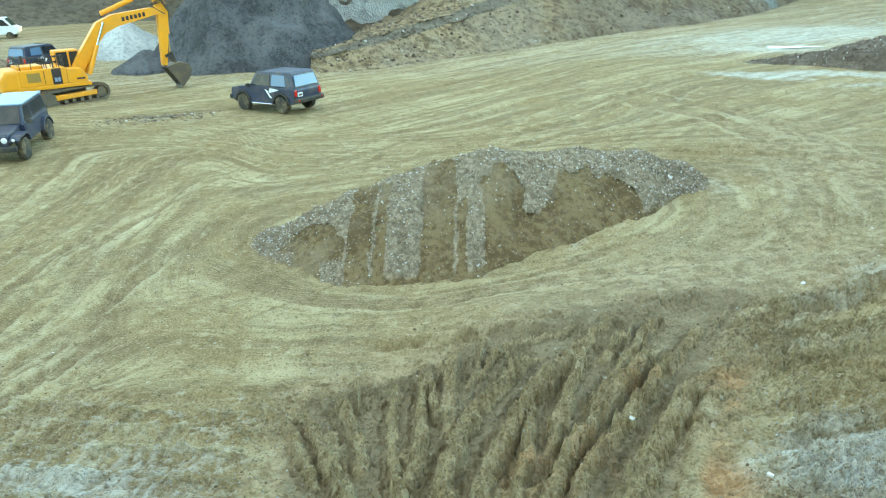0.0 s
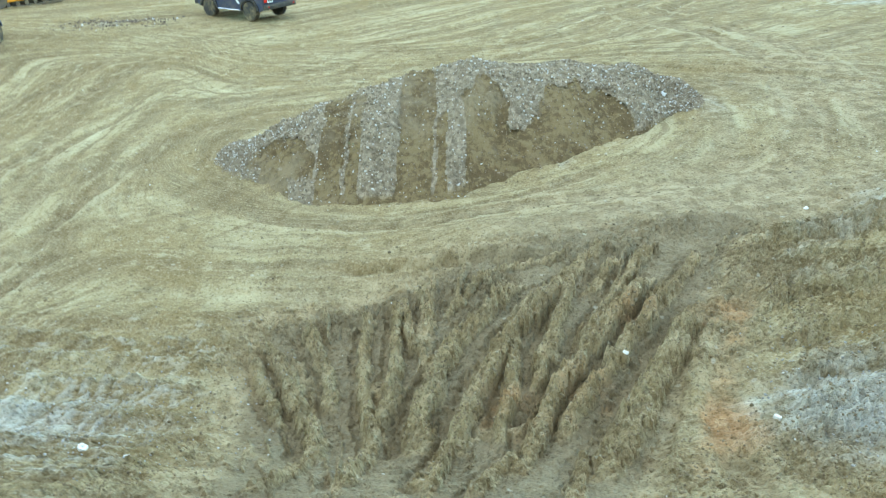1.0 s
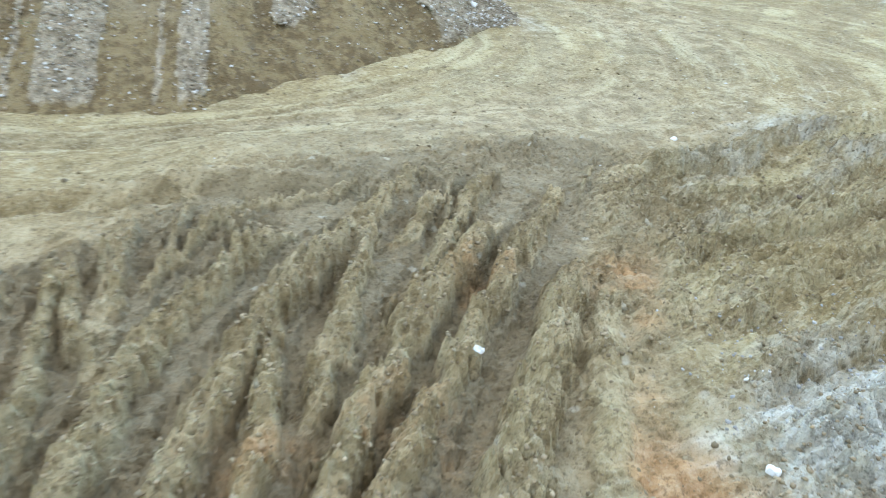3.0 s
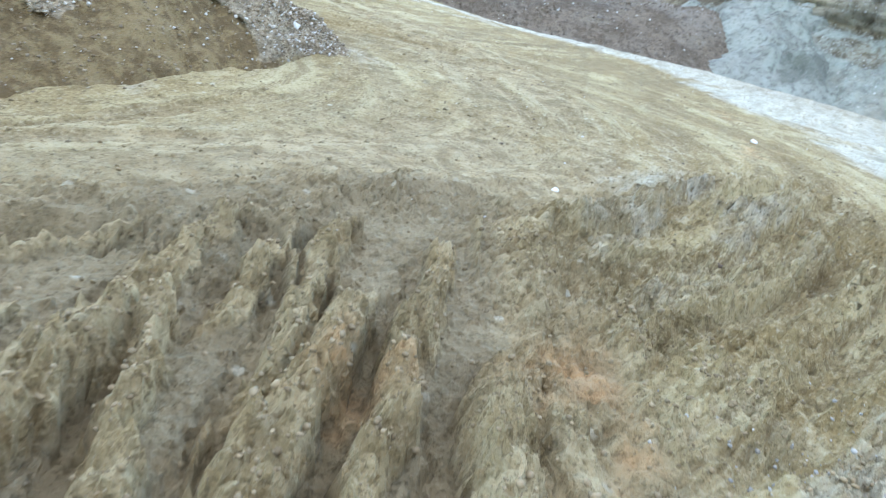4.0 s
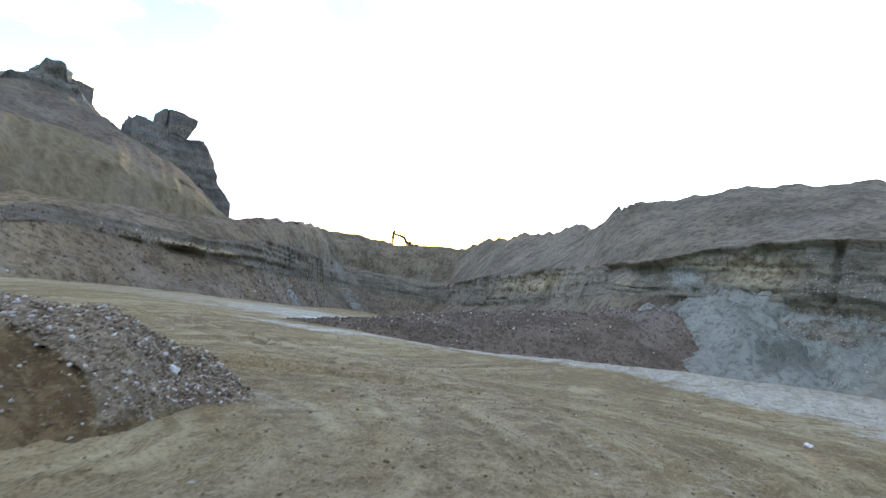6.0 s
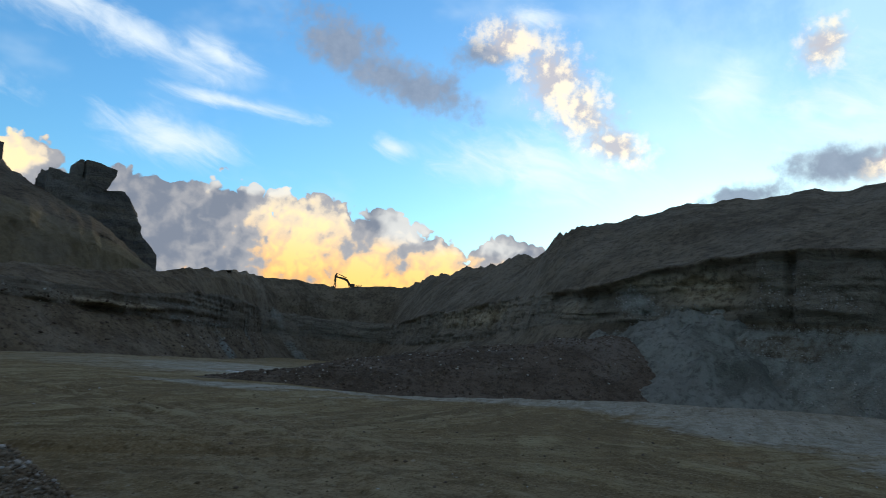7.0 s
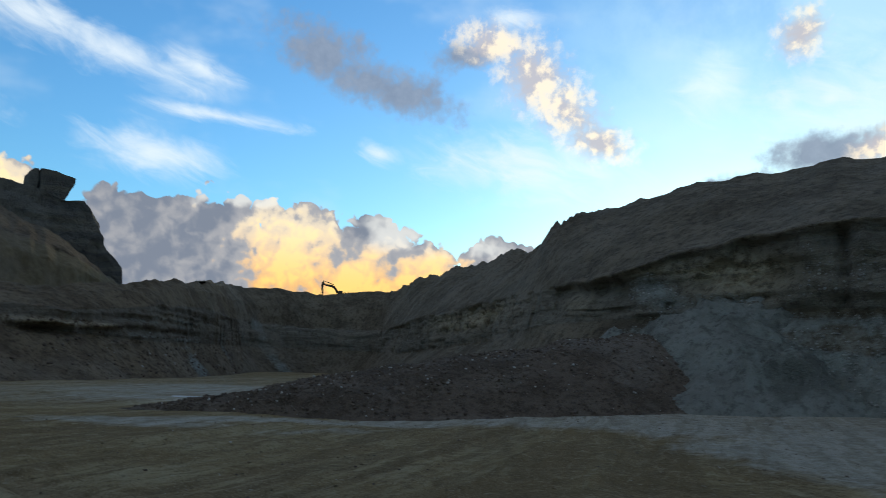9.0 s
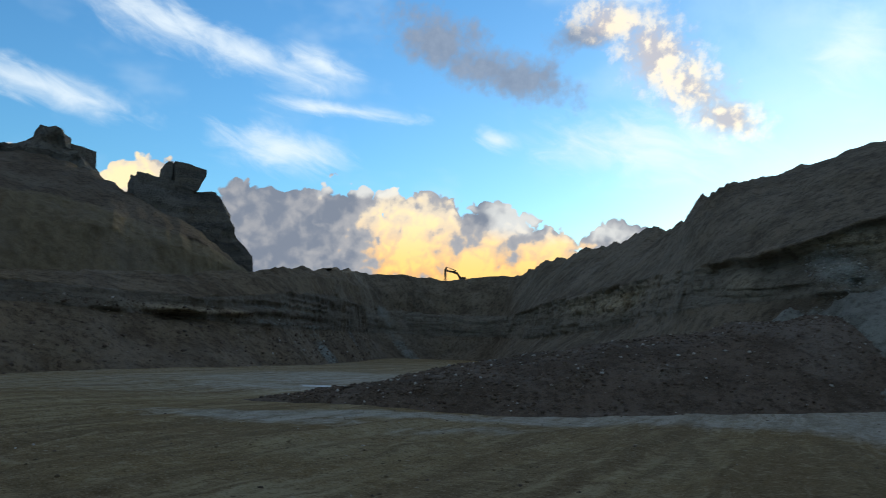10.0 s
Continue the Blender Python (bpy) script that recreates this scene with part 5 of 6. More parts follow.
def make_suv(m):
    """Short two-door off-roader with a bright hardtop rear window."""
    t = thing("off_road_car", m, "slate blue two-door off-road car with white side stripe on clay", "car", "parked cars")
    wb, r, hw = 2.36, 0.36, 0.84
    fx, rx = wb / 2, -wb / 2
    low = 0.36
    pts = [(rx - 0.78, low + 0.10), (rx - 0.46, low + 0.02)] + arc(rx, r, 0.47, 180, 0) + [(rx + 0.5, low), (fx - 0.5, low)] + arc(fx, r, 0.47, 180, 0) + [(fx + 0.5, low + 0.02), (fx + 0.72, low + 0.12), (fx + 0.76, 0.80), (fx + 0.70, 0.97), (fx + 0.1, 1.06), (fx - 0.42, 1.08), (rx - 0.72, 1.08), (rx - 0.80, 0.95)]
    part("body", slab(pts, -hw, hw, None, 0.05), SLATE, t, smooth=False)

    def lean(x, z, y):
        return y * (1 - 0.16 * max(0.0, (z - 1.05)) / 0.65)

    top = [(rx - 0.76, 1.07), (rx - 0.60, 1.66), (rx - 0.45, 1.72), (fx - 0.98, 1.72), (fx - 0.84, 1.68), (fx - 0.40, 1.07)]
    part("cabin", slab(top, -hw + 0.03, hw - 0.03, None, 0.045, lean), SLATE, t)
    part("roof_rack", box(0.06, 1.2, 0.03, fx - 1.1, 0, 1.745, 0.01), BLACK, t)
    for s in (-1, 1):
        w = part("side_window", slab([(rx - 0.30, 1.14), (rx - 0.22, 1.58), (rx + 0.52, 1.60), (rx + 0.56, 1.14)], s * (hw - 0.055), s * (hw - 0.015), None, 0.0, lean), SKYGLASS, t, "side window with pale sky reflection painted into its glass")
        part("door_window", slab([(rx + 0.66, 1.13), (rx + 0.66, 1.60), (fx - 0.94, 1.60), (fx - 0.52, 1.13)], s * (hw - 0.055), s * (hw - 0.015), None, 0.0, lean), GLASS, t, "dark door window")
        d = part("door", slab([(rx + 0.60, 0.46), (rx + 0.60, 1.09), (fx - 0.46, 1.09), (fx - 0.50, 0.46)], s * (hw - 0.02), s * (hw + 0.012), None, 0.01), SLATE, t)
        part("handle", box(0.16, 0.03, 0.035, rx + 0.74, s * (hw + 0.02), 0.98, 0.01), BLACK, d)
        part("mirror", box(0.12, 0.20, 0.15, fx - 0.52, s * (hw + 0.13), 1.14, 0.04), BLACK, t)
        part("side_step", tube((rx + 0.55, s * (hw + 0.02), 0.36), (fx - 0.55, s * (hw + 0.02), 0.36), 0.035), CHROME, t, "bright tubular side step")
        part("wheel_arch", slab(arc(rx, r, 0.53, 175, 5, 13) + arc(rx, r, 0.45, 5, 175, 13), s * (hw - 0.03), s * (hw + 0.05), None, 0.01), BLACK, t, "dark flared wheel arch")
        part("wheel_arch", slab(arc(fx, r, 0.53, 175, 5, 13) + arc(fx, r, 0.45, 5, 175, 13), s * (hw - 0.03), s * (hw + 0.05), None, 0.01), BLACK, t, "dark flared wheel arch")
        part("stripe", slab([(rx + 0.52, 0.62), (rx + 0.80, 0.98), (rx + 0.92, 0.98), (rx + 0.64, 0.62)], s * (hw + 0.006), s * (hw + 0.016)), WHITE, t, "white slanting stripe")
        part("stripe", slab([(rx + 0.05, 0.98), (rx + 0.60, 1.05), (rx + 0.70, 0.86), (rx + 0.62, 0.84)], s * (hw + 0.004), s * (hw + 0.014)), WHITE, t, "white slanting stripe")
        part("tail_lamp", box(0.05, 0.14, 0.26, rx - 0.80, s * (hw - 0.12), 0.86, 0.02), RED, t, "red tail lamp")
        part("bumper_lamp", box(0.04, 0.12, 0.08, rx - 0.93, s * (hw - 0.14), 0.56, 0.01), RED, t, "red bumper lamp")
        part("headlamp", box(0.05, 0.26, 0.15, fx + 0.745, s * (hw - 0.20), 0.82, 0.02), LAMP, t, "clear headlamp")
        wheel(t, rx, s * (hw - 0.08), r, 0.25, s)
        wheel(t, fx, s * (hw - 0.08), r, 0.25, s)
    part("rear_window", slab([(rx - 0.79, 1.14), (rx - 0.665, 1.58), (rx - 0.63, 1.58), (rx - 0.75, 1.14)], -hw + 0.16, hw - 0.16, None, 0.0, lean), SKYGLASS, t, "rear window with pale sky reflection painted into its glass")
    part("windscreen", slab([(fx - 0.44, 1.10), (fx - 0.82, 1.63), (fx - 0.79, 1.65), (fx - 0.40, 1.10)], -hw + 0.14, hw - 0.14, None, 0.0, lean), GLASS, t, "dark windscreen")
    part("rear_bumper", box(0.22, 1.70, 0.20, rx - 0.84, 0, 0.55, 0.05), BLACK, t, "black rear bumper")
    part("front_bumper", box(0.22, 1.70, 0.22, fx + 0.78, 0, 0.56, 0.05), BLACK, t, "black front bumper")
    part("grille", box(0.04, 0.9, 0.16, fx + 0.755, 0, 0.82, 0.01), BLACK, t, "dark grille")
    plate_bars(t, rx - 0.84, 0.50, 0.80, 0.28, 0.18, -1)
    part("axle", tube((rx, -0.7, r), (rx, 0.7, r), 0.05), BLACK, t)
    part("axle", tube((fx, -0.7, r), (fx, 0.7, r), 0.05), BLACK, t)
    return t


def make_jeep(m):
    """Boxy off-roader with open wings, round lamps and a pale hardtop."""
    t = thing("boxy_off_road_car", m, "dark blue boxy off-road car with pale hardtop roof on clay", "car", "parked cars")
    wb, r, hw = 2.55, 0.40, 0.76
    fx, rx = wb / 2, -wb / 2
    tub = [(rx - 0.55, 0.55)] + arc(rx, r, 0.50, 165, 15) + [(rx + 0.55, 0.48), (fx - 0.65, 0.48), (fx - 0.60, 1.12), (rx - 0.60, 1.12)]
    part("body", slab(tub, -hw, hw, None, 0.03), NAVY, t)
    part("bonnet", slab([(fx - 0.62, 0.72), (fx - 0.62, 1.14), (fx + 0.40, 1.06), (fx + 0.50, 0.98), (fx + 0.50, 0.62)], -0.60, 0.60, None, 0.05, lambda x, z, y: y * (1 - 0.12 * (x - fx + 0.6))), NAVY, t)
    part("grille", box(0.06, 1.04, 0.42, fx + 0.50, 0, 0.80, 0.03), NAVY, t)
    for k in range(7):
        part("grille_slot", box(0.02, 0.05, 0.30, fx + 0.535, (k - 3) * 0.085, 0.82, 0.008), BLACK, t, "dark upright slot")

    def lean(x, z, y):
        return y * (1 - 0.10 * max(0.0, (z - 1.10)) / 0.65)

    part("cabin", slab([(rx - 0.60, 1.11), (rx - 0.55, 1.76), (fx - 1.05, 1.76), (fx - 0.70, 1.11)], -hw + 0.02, hw - 0.02, None, 0.03, lean), NAVY, t)
    part("roof", box(2.10, 1.40, 0.07, rx + 0.48, 0, 1.79, 0.03), SILVER, t, "pale silver hardtop roof")
    part("windscreen", slab([(fx - 0.72, 1.16), (fx - 1.04, 1.72), (fx - 1.02, 1.73), (fx - 0.68, 1.16)], -0.62, 0.62, None, 0.0, lean), GLASS, t, "dark upright windscreen")
    for s in (-1, 1):
        part("wing", slab([(fx - 0.58, 0.60), (fx - 0.50, 0.86), (fx - 0.30, 0.97), (fx + 0.36, 0.95), (fx + 0.56, 0.84), (fx + 0.56, 0.78), (fx + 0.34, 0.88), (fx - 0.26, 0.90), (fx - 0.44, 0.82), (fx - 0.52, 0.58)], s * 0.56, s * 0.92, None, 0.015), NAVY, t)
        part("wheel_arch", slab(arc(rx, r, 0.56, 170, 10, 11) + arc(rx, r, 0.50, 10, 170, 11), s * (hw - 0.02), s * (hw + 0.14), None, 0.01), NAVY, t)
        part("headlamp", lathe([(0.0, 0.06), (0.07, 0.055), (0.105, 0.03), (0.11, 0.0)], "x", 20, None, (fx + 0.53, s * 0.40, 0.86)), LAMP, t, "round clear headlamp")
        part("indicator", lathe([(0.0, 0.05), (0.05, 0.03), (0.055, 0.0)], "x", 14, None, (fx + 0.555, s * 0.72, 0.86)), LAMP, t, "small round indicator")
        d = part("door", slab([(fx - 1.60, 0.56), (fx - 1.60, 1.12), (fx - 0.72, 1.12), (fx - 0.72, 0.56)], s * (hw - 0.02), s * (hw + 0.015), None, 0.012), NAVY, t)
        part("handle", box(0.14, 0.03, 0.04, fx - 1.48, s * (hw + 0.025), 1.02, 0.01), BLACK, d)
        part("door_window", slab([(fx - 1.56, 1.18), (fx - 1.56, 1.68), (fx - 1.06, 1.68), (fx - 0.80, 1.18)], s * (hw - 0.05), s * (hw - 0.008), None, 0.0, lean), GLASS, t, "dark door window")
        part("side_window", slab([(rx - 0.50, 1.20), (rx - 0.46, 1.68), (fx - 1.70, 1.68), (fx - 1.70, 1.20)], s * (hw - 0.05), s * (hw - 0.008), None, 0.0, lean), GLASS, t, "dark side window")
        part("mirror", box(0.08, 0.22, 0.17, fx - 0.80, s * (hw + 0.14), 1.20, 0.04), BLACK, t)
        wheel(t, rx, s * (hw + 0.02), r, 0.26, s)
        wheel(t, fx, s * (hw + 0.02), r, 0.26, s)
    part("front_bumper", box(0.16, 1.62, 0.20, fx + 0.64, 0, 0.56, 0.04), BLACK, t, "black front bumper")
    part("spare_wheel", lathe([(0.0, -0.12), (0.38, -0.12), (0.40, 0.0), (0.38, 0.10)], "x", 28, None, (rx - 0.74, 0, 1.0)), RUBBER, t, "spare wheel on the tailgate")
    plate_bars(t, fx + 0.725, -0.30, 0.58, 0.42, 0.11, 1)
    part("axle", tube((rx, -0.7, r), (rx, 0.7, r), 0.06), BLACK, t)
    part("axle", tube((fx, -0.7, r), (fx, 0.7, r), 0.06), BLACK, t)
    return t


def make_excavator(m):
    """Tracked excavator: x along the boom. The undercarriage is turned under the house."""
    t = thing("excavator", m, "yellow tracked excavator with raised boom and lowered bucket", "excavator")
    turn = Matrix.Rotation(radians(22), 4, "Z")
    L, R = 3.9, 0.42
    for s in (-1, 1):
        y = s * 1.05
        loop = arc(L / 2 - R, R, R, -90, 90, 9) + arc(-L / 2 + R, R, R, 90, 270, 9)
        inner = [(x * 0.94, R + (z - R) * 0.80) for x, z in loop]
        bm = bmesh.new()
        rows = [[bm.verts.new((x, y + w, z)) for x, z in pts] for pts, w in ((loop, -0.27), (loop, 0.27), (inner, 0.27), (inner, -0.27))]
        k = len(loop)
        for a in range(4):
            for i in range(k):
                bm.faces.new((rows[a][i], rows[a][(i + 1) % k], rows[(a + 1) % 4][(i + 1) % k], rows[(a + 1) % 4][i]))
        bm.transform(turn)
        belt = part("track", bm, STEEL, t, "muddy steel crawler track")
        # shoes round the belt
        per = []
        for i in range(k):
            a, b = Vector(loop[i]), Vector(loop[(i + 1) % k])
            n = max(1, round((b - a).length / 0.17))
            for j in range(n):
                p = a.lerp(b, (j + 0.5) / n)
                per.append((p, math.atan2(b.y - a.y, b.x - a.x)))
        for p, ang in per:
            bm = box(0.15, 0.56, 0.03, p.x, y, p.y, 0, None, Matrix.Rotation(-ang, 4, "Y"))
            box(0.03, 0.56, 0.06, p.x + 0.03 * math.sin(ang), y, p.y - 0.03 * math.cos(ang), 0, bm, Matrix.Rotation(-ang, 4, "Y"))
            bm.transform(turn)
            part("track_shoe", bm, STEEL, belt)
        bm = box(L - 1.0, 0.34, 0.26, 0, y, R + 0.02, 0.05)
        bm.transform(turn)
        part("track_frame", bm, YELLOW, t, "dusty yellow track frame")
        for x in (-L / 2 + R, L / 2 - R):
            bm = lathe([(0.0, y - 0.2), (R * 0.74, y - 0.2), (R * 0.74, y + 0.2), (0.0, y + 0.2)], "y", 20, None, (x, 0, R))
            bm.transform(turn)
            part("sprocket", bm, STEEL, t, "worn steel end wheel")
        for j in range(6):
            bm = lathe([(0.0, y - 0.2), (0.11, y - 0.2), (0.11, y + 0.2), (0.0, y + 0.2)], "y", 12, None, (-1.2 + j * 0.48, 0, 0.19))
            bm.transform(turn)
            part("roller", bm, STEEL, t)
    bm = box(1.6, 1.7, 0.34, 0, 0, 0.62, 0.06)
    bm.transform(turn)
    part("undercarriage", bm, BLACK, t, "dark middle frame")
    part("slew_ring", lathe([(0.0, 0.76), (0.62, 0.76), (0.62, 0.92), (0.0, 0.92)], "z", 28), BLACK, t)
    part("house_frame", box(3.9, 2.4, 0.20, -0.65, 0, 1.0, 0.04), YELLOW, t)
    part("counterweight", slab([(-3.0, 0.94), (-2.1, 0.94), (-2.1, 1.98), (-2.72, 1.98), (-3.02, 1.60)], -1.22, 1.22, None, 0.14), YELLOW, t)
    body = part("engine_housing", box(2.3, 2.38, 0.86, -1.0, 0, 1.52, 0.06), YELLOW, t)
    part("engine_hood", box(1.2, 1.7, 0.18, -1.5, 0, 2.02, 0.06), YELLOW, t)
    part("toolbox", slab([(0.15, 1.1), (1.15, 1.1), (1.15, 1.42), (0.90, 1.80), (0.15, 1.86)], -1.19, -0.42, None, 0.04), YELLOW, t)
    g = part("side_grille", box(0.62, 0.03, 0.46, -1.45, -1.195, 1.55, 0.01), BROWNMESH, body, "ochre mesh panel")
    part("number_panel", box(0.46, 0.03, 0.80, -0.35, -1.197, 1.52, 0.008), INK, body, "black panel with pale bars")
    bm = box(0.14, 0.01, 0.20, -0.42, -1.216, 1.36)
    box(0.12, 0.01, 0.20, -0.26, -1.216, 1.36, 0, bm)
    part("pale_bar", bm, SILVER, body)
    part("panel_line", box(0.02, 0.02, 0.74, -0.95, -1.196, 1.52), BLACK, body)
    part("maker_bar", box(0.42, 0.02, 0.09, 0.80, -1.197, 1.30), INK, t, "dark lettering bar")
    # handrails round the hatch beside the cab
    for x in (-0.75, -0.45, -0.15):
        for y in (-1.10, -0.55):
            part("rail_post", tube((x, y, 1.93), (x, y, 2.50), 0.022), BLACK, t, "black handrail post")
    for y in (-1.10, -0.55):
        for z in (2.22, 2.50):
            part("handrail", tube((-0.77, y, z), (-0.13, y, z), 0.022), BLACK, t, "black handrail")
    # cab on the far side
    part("cab", box(1.25, 0.92, 1.55, 0.60, 0.74, 1.90, 0.08), YELLOW, t)
    for x, sx in ((0.35, 0.56), (0.95, 0.44)):
        part("cab_window", box(sx, 0.02, 0.80, x, 0.274, 2.18, 0.01), GLASS, t, "dark cab window")
    part("cab_windscreen", box(0.03, 0.78, 1.1, 1.232, 0.74, 2.0, 0.01), GLASS, t, "dark cab windscreen")
    part("cab_window", box(1.0, 0.02, 0.80, 0.62, 1.205, 2.18, 0.01), GLASS, t, "dark cab window")
    for a, b in (((-2.0, -1.1), (0.1, -1.1)), ((-2.0, -1.1), (-2.0, 1.1)), ((0.1, -1.1), (0.1, -0.5))):
        bm = tube((*a, 2.55), (*b, 2.55), 0.022)
        tube((*a, 2.28), (*b, 2.28), 0.018, bm)
        n = max(2, int((Vector(b) - Vector(a)).length / 0.5))
        for j in range(n + 1):
            p = Vector(a).lerp(Vector(b), j / n)
            tube((*p, 1.94), (*p, 2.55), 0.02, bm)
        part("handrail", bm, BLACK, t, "grey tubular handrail")
    part("exhaust", tube((-1.6, 0.5, 2.0), (-1.6, 0.5, 2.55), 0.07), BLACK, t)
    # boom, stick and bucket
    boom = [(0.75, 1.35), (1.10, 1.30), (1.75, 2.35), (2.65, 3.42), (3.40, 3.75), (5.85, 4.25), (5.95, 4.55), (5.30, 4.58), (3.20, 4.35), (2.30, 3.98), (1.25, 2.60), (0.70, 1.75)]
    b = part("boom", slab(boom, -0.26, 0.26, None, 0.03), YELLOW, t)
    bm = bmesh.new()
    for j in range(6):
        box(0.15, 0.012, 0.22, 3.72 + 0.23 * j, -0.268, 4.08 + 0.034 * j, 0, bm)
    part("name_bars", bm, INK, b, "row of dark lettering bars")
    stick = [(5.40, 5.42), (5.75, 5.62), (6.05, 5.10), (6.28, 4.30), (5.86, 1.75), (5.78, 1.35), (5.52, 1.40), (5.66, 4.20), (5.62, 4.75)]
    part("stick", slab(stick, -0.20, 0.20, None, 0.03), YELLOW, t)
    for s in (-1, 1):
        c = part("boom_cylinder", tube((1.45, s * 0.42, 1.35), (2.10, s * 0.40, 2.85), 0.11), YELLOW, t)
        part("rod", tube((2.10, s * 0.40, 2.85), (2.62, s * 0.38, 4.00), 0.06), CHROME, c, "bright chrome rod")
    c = part("stick_cylinder", tube((2.65, 0, 4.42), (4.45, 0, 5.08), 0.13), YELLOW, t)
    part("rod", tube((4.45, 0, 5.08), (5.52, 0, 5.46), 0.07), CHROME, c, "bright chrome rod")
    c = part("bucket_cylinder", tube((6.15, 0, 4.80), (6.14, 0, 3.10), 0.10), YELLOW, t)
    part("rod", tube((6.14, 0, 3.10), (6.10, 0, 2.05), 0.05), CHROME, c, "bright chrome rod")
    for s in (-1, 1):
        part("linkage", slab([(5.68, 1.95), (6.09, 2.12), (6.16, 2.0), (5.74, 1.80)], s * 0.22, s * 0.27), BLACK, t)
        part("linkage", slab([(6.04, 2.08), (6.16, 2.05), (6.32, 1.48), (6.20, 1.44)], s * 0.22, s * 0.27), BLACK, t)
    # bucket: a curved shell with cheeks
    outer = [(5.60, 1.30), (6.35, 1.52), (6.85, 1.40), (7.02, 1.02), (6.82, 0.55), (6.38, 0.12)]
    inner = [(6.36, 0.18), (6.76, 0.60), (6.94, 1.02), (6.79, 1.33), (6.35, 1.45), (5.66, 1.25)]
    bk = part("bucket", slab(outer + inner, -0.55, 0.55, None, 0.0), STEEL, t, "worn brown steel bucket")
    for s in (-1, 1):
        part("bucket_cheek", slab(outer, s * 0.53, s * 0.58), STEEL, bk)
    for j in range(5):
        part("bucket_tooth", slab([(6.42, 0.22), (6.32, 0.10), (6.20, -0.12), (6.30, 0.02)], -0.5 + j * 0.23, -0.42 + j * 0.23), STEEL, bk)
    part("hose", tube((5.3, -0.24, 4.7), (6.05, -0.24, 4.2), 0.03), BLACK, t)
    for k in range(3):
        pts = [Vector((5.2 + 0.1 * k, -0.3, 4.72)), Vector((5.9, -0.34, 5.05 - 0.1 * k)), Vector((6.25, -0.32, 4.5 - 0.1 * k)), Vector((6.2, -0.3, 3.6))]
        bm = bmesh.new()
        for a, c in zip(pts, pts[1:]):
            tube(a, c, 0.025, bm, 8)
        part("hose", bm, BLACK, t, "black hydraulic hose")
    return t


def stand(x, y, heading, tilt_scale=1.0, sink=0.0, span=1.2):
    """A pose on the ground: x, y, heading in degrees from +x, leaning with the slope."""
    z = float(base_z(np.array([x]), np.array([y]))[0])
    dx = float((base_z(np.array([x + span]), np.array([y])) - base_z(np.array([x - span]), np.array([y])))[0]) / (2 * span)
    dy = float((base_z(np.array([x]), np.array([y + span])) - base_z(np.array([x]), np.array([y - span])))[0]) / (2 * span)
    up = Vector((-dx * tilt_scale, -dy * tilt_scale, 1)).normalized()
    f = Vector((math.cos(radians(heading)), math.sin(radians(heading)), 0))
    f = (f - up * f.dot(up)).normalized()
    m = Matrix((f, up.cross(f), up)).transposed().to_4x4()
    m.translation = (x, y, z - sink)
    return m


make_suv(stand(-8.0, 31.3, 148) @ Matrix.Scale(0.94, 4))
make_jeep(stand(-16.0, 25.6, -80) @ Matrix.Scale(0.93, 4))
digger = make_excavator(stand(-18.9, 34.6, 40) @ Matrix.Scale(0.86, 4))
far = copy_thing(digger, pose(97, 184, 16.4, 0, 0, 150))
tagged(far, "distant dark excavator silhouetted behind the quarry rim", "excavator")
# one dark colour for every part, painting in its backlit silhouette
SILHOUETTE = paint("silhouette_dark", (0.055, 0.040, 0.025), 0.6, dirt=0.3)
for ob in far.children_recursive:
    ob.data = ob.data.copy()
    for slot in range(len(ob.data.materials)):
        ob.data.materials[slot] = SILHOUETTE
gx, gy = np.meshgrid(np.linspace(60, 170, 40), np.linspace(130, 260, 40))
tagged(new("plateau", grid_mesh("plateau", gx, gy, 16.4 + 0.15 * fbm(gx * 0.1, gy * 0.1, seed=90) - 5.0 * sstep(np.hypot(gx - 97, gy - 184), 6, 40), WALL, mask=(0 * gx, 0 * gx, 0 * gx, 1 + 0 * gx))), "bare brown plateau behind the quarry rim", "plateau", kind="structure")

# ---- rocks and heaps ----


def rock(name, m, size, label, seed, mat=ROCK, cuts=9, rough=0.12, category="boulder", kind="", sharp=True):
    """A block of rock: a cube whose faces are cut, worn and cracked."""
    bm = bmesh.new()
    bmesh.ops.create_cube(bm, size=1.0)
    bmesh.ops.subdivide_edges(bm, edges=bm.edges[:], cuts=cuts, use_grid_fill=True)
    co = np.array([v.co[:] for v in bm.verts])
    p = co * np.array(size)
    nrm = co / np.maximum(np.abs(co).max(1, keepdims=True), 1e-6)
    soft = nrm / np.linalg.norm(nrm, axis=1, keepdims=True)
    s = min(size)
    big = fbm(p[:, 0] / s * 1.1, p[:, 1] / s * 1.1, p[:, 2] / s * 1.1, octaves=4, seed=seed)
    cr = ridged(p[:, 0] / s * 1.6, p[:, 1] / s * 1.6, p[:, 2] / s * 0.7, octaves=3, seed=seed + 7)
    p = p * 0.86 + soft * np.array(size) * 0.07 + soft * (big * rough + cr * rough * 0.5)[:, None] * s
    for v, q in zip(bm.verts, p):
        v.co = q
    me = bpy.data.meshes.new(name)
    bm.to_mesh(me)
    bm.free()
    me.materials.append(mat)
    at = me.attributes.new("mask", "FLOAT_COLOR", "POINT")
    at.data.foreach_set("color", np.tile([0.9, 0, 0, 1], len(p)).astype(np.float32))
    ob = new(name, me)
    ob.matrix_world = m
    return tagged(ob, label, category, "", kind)


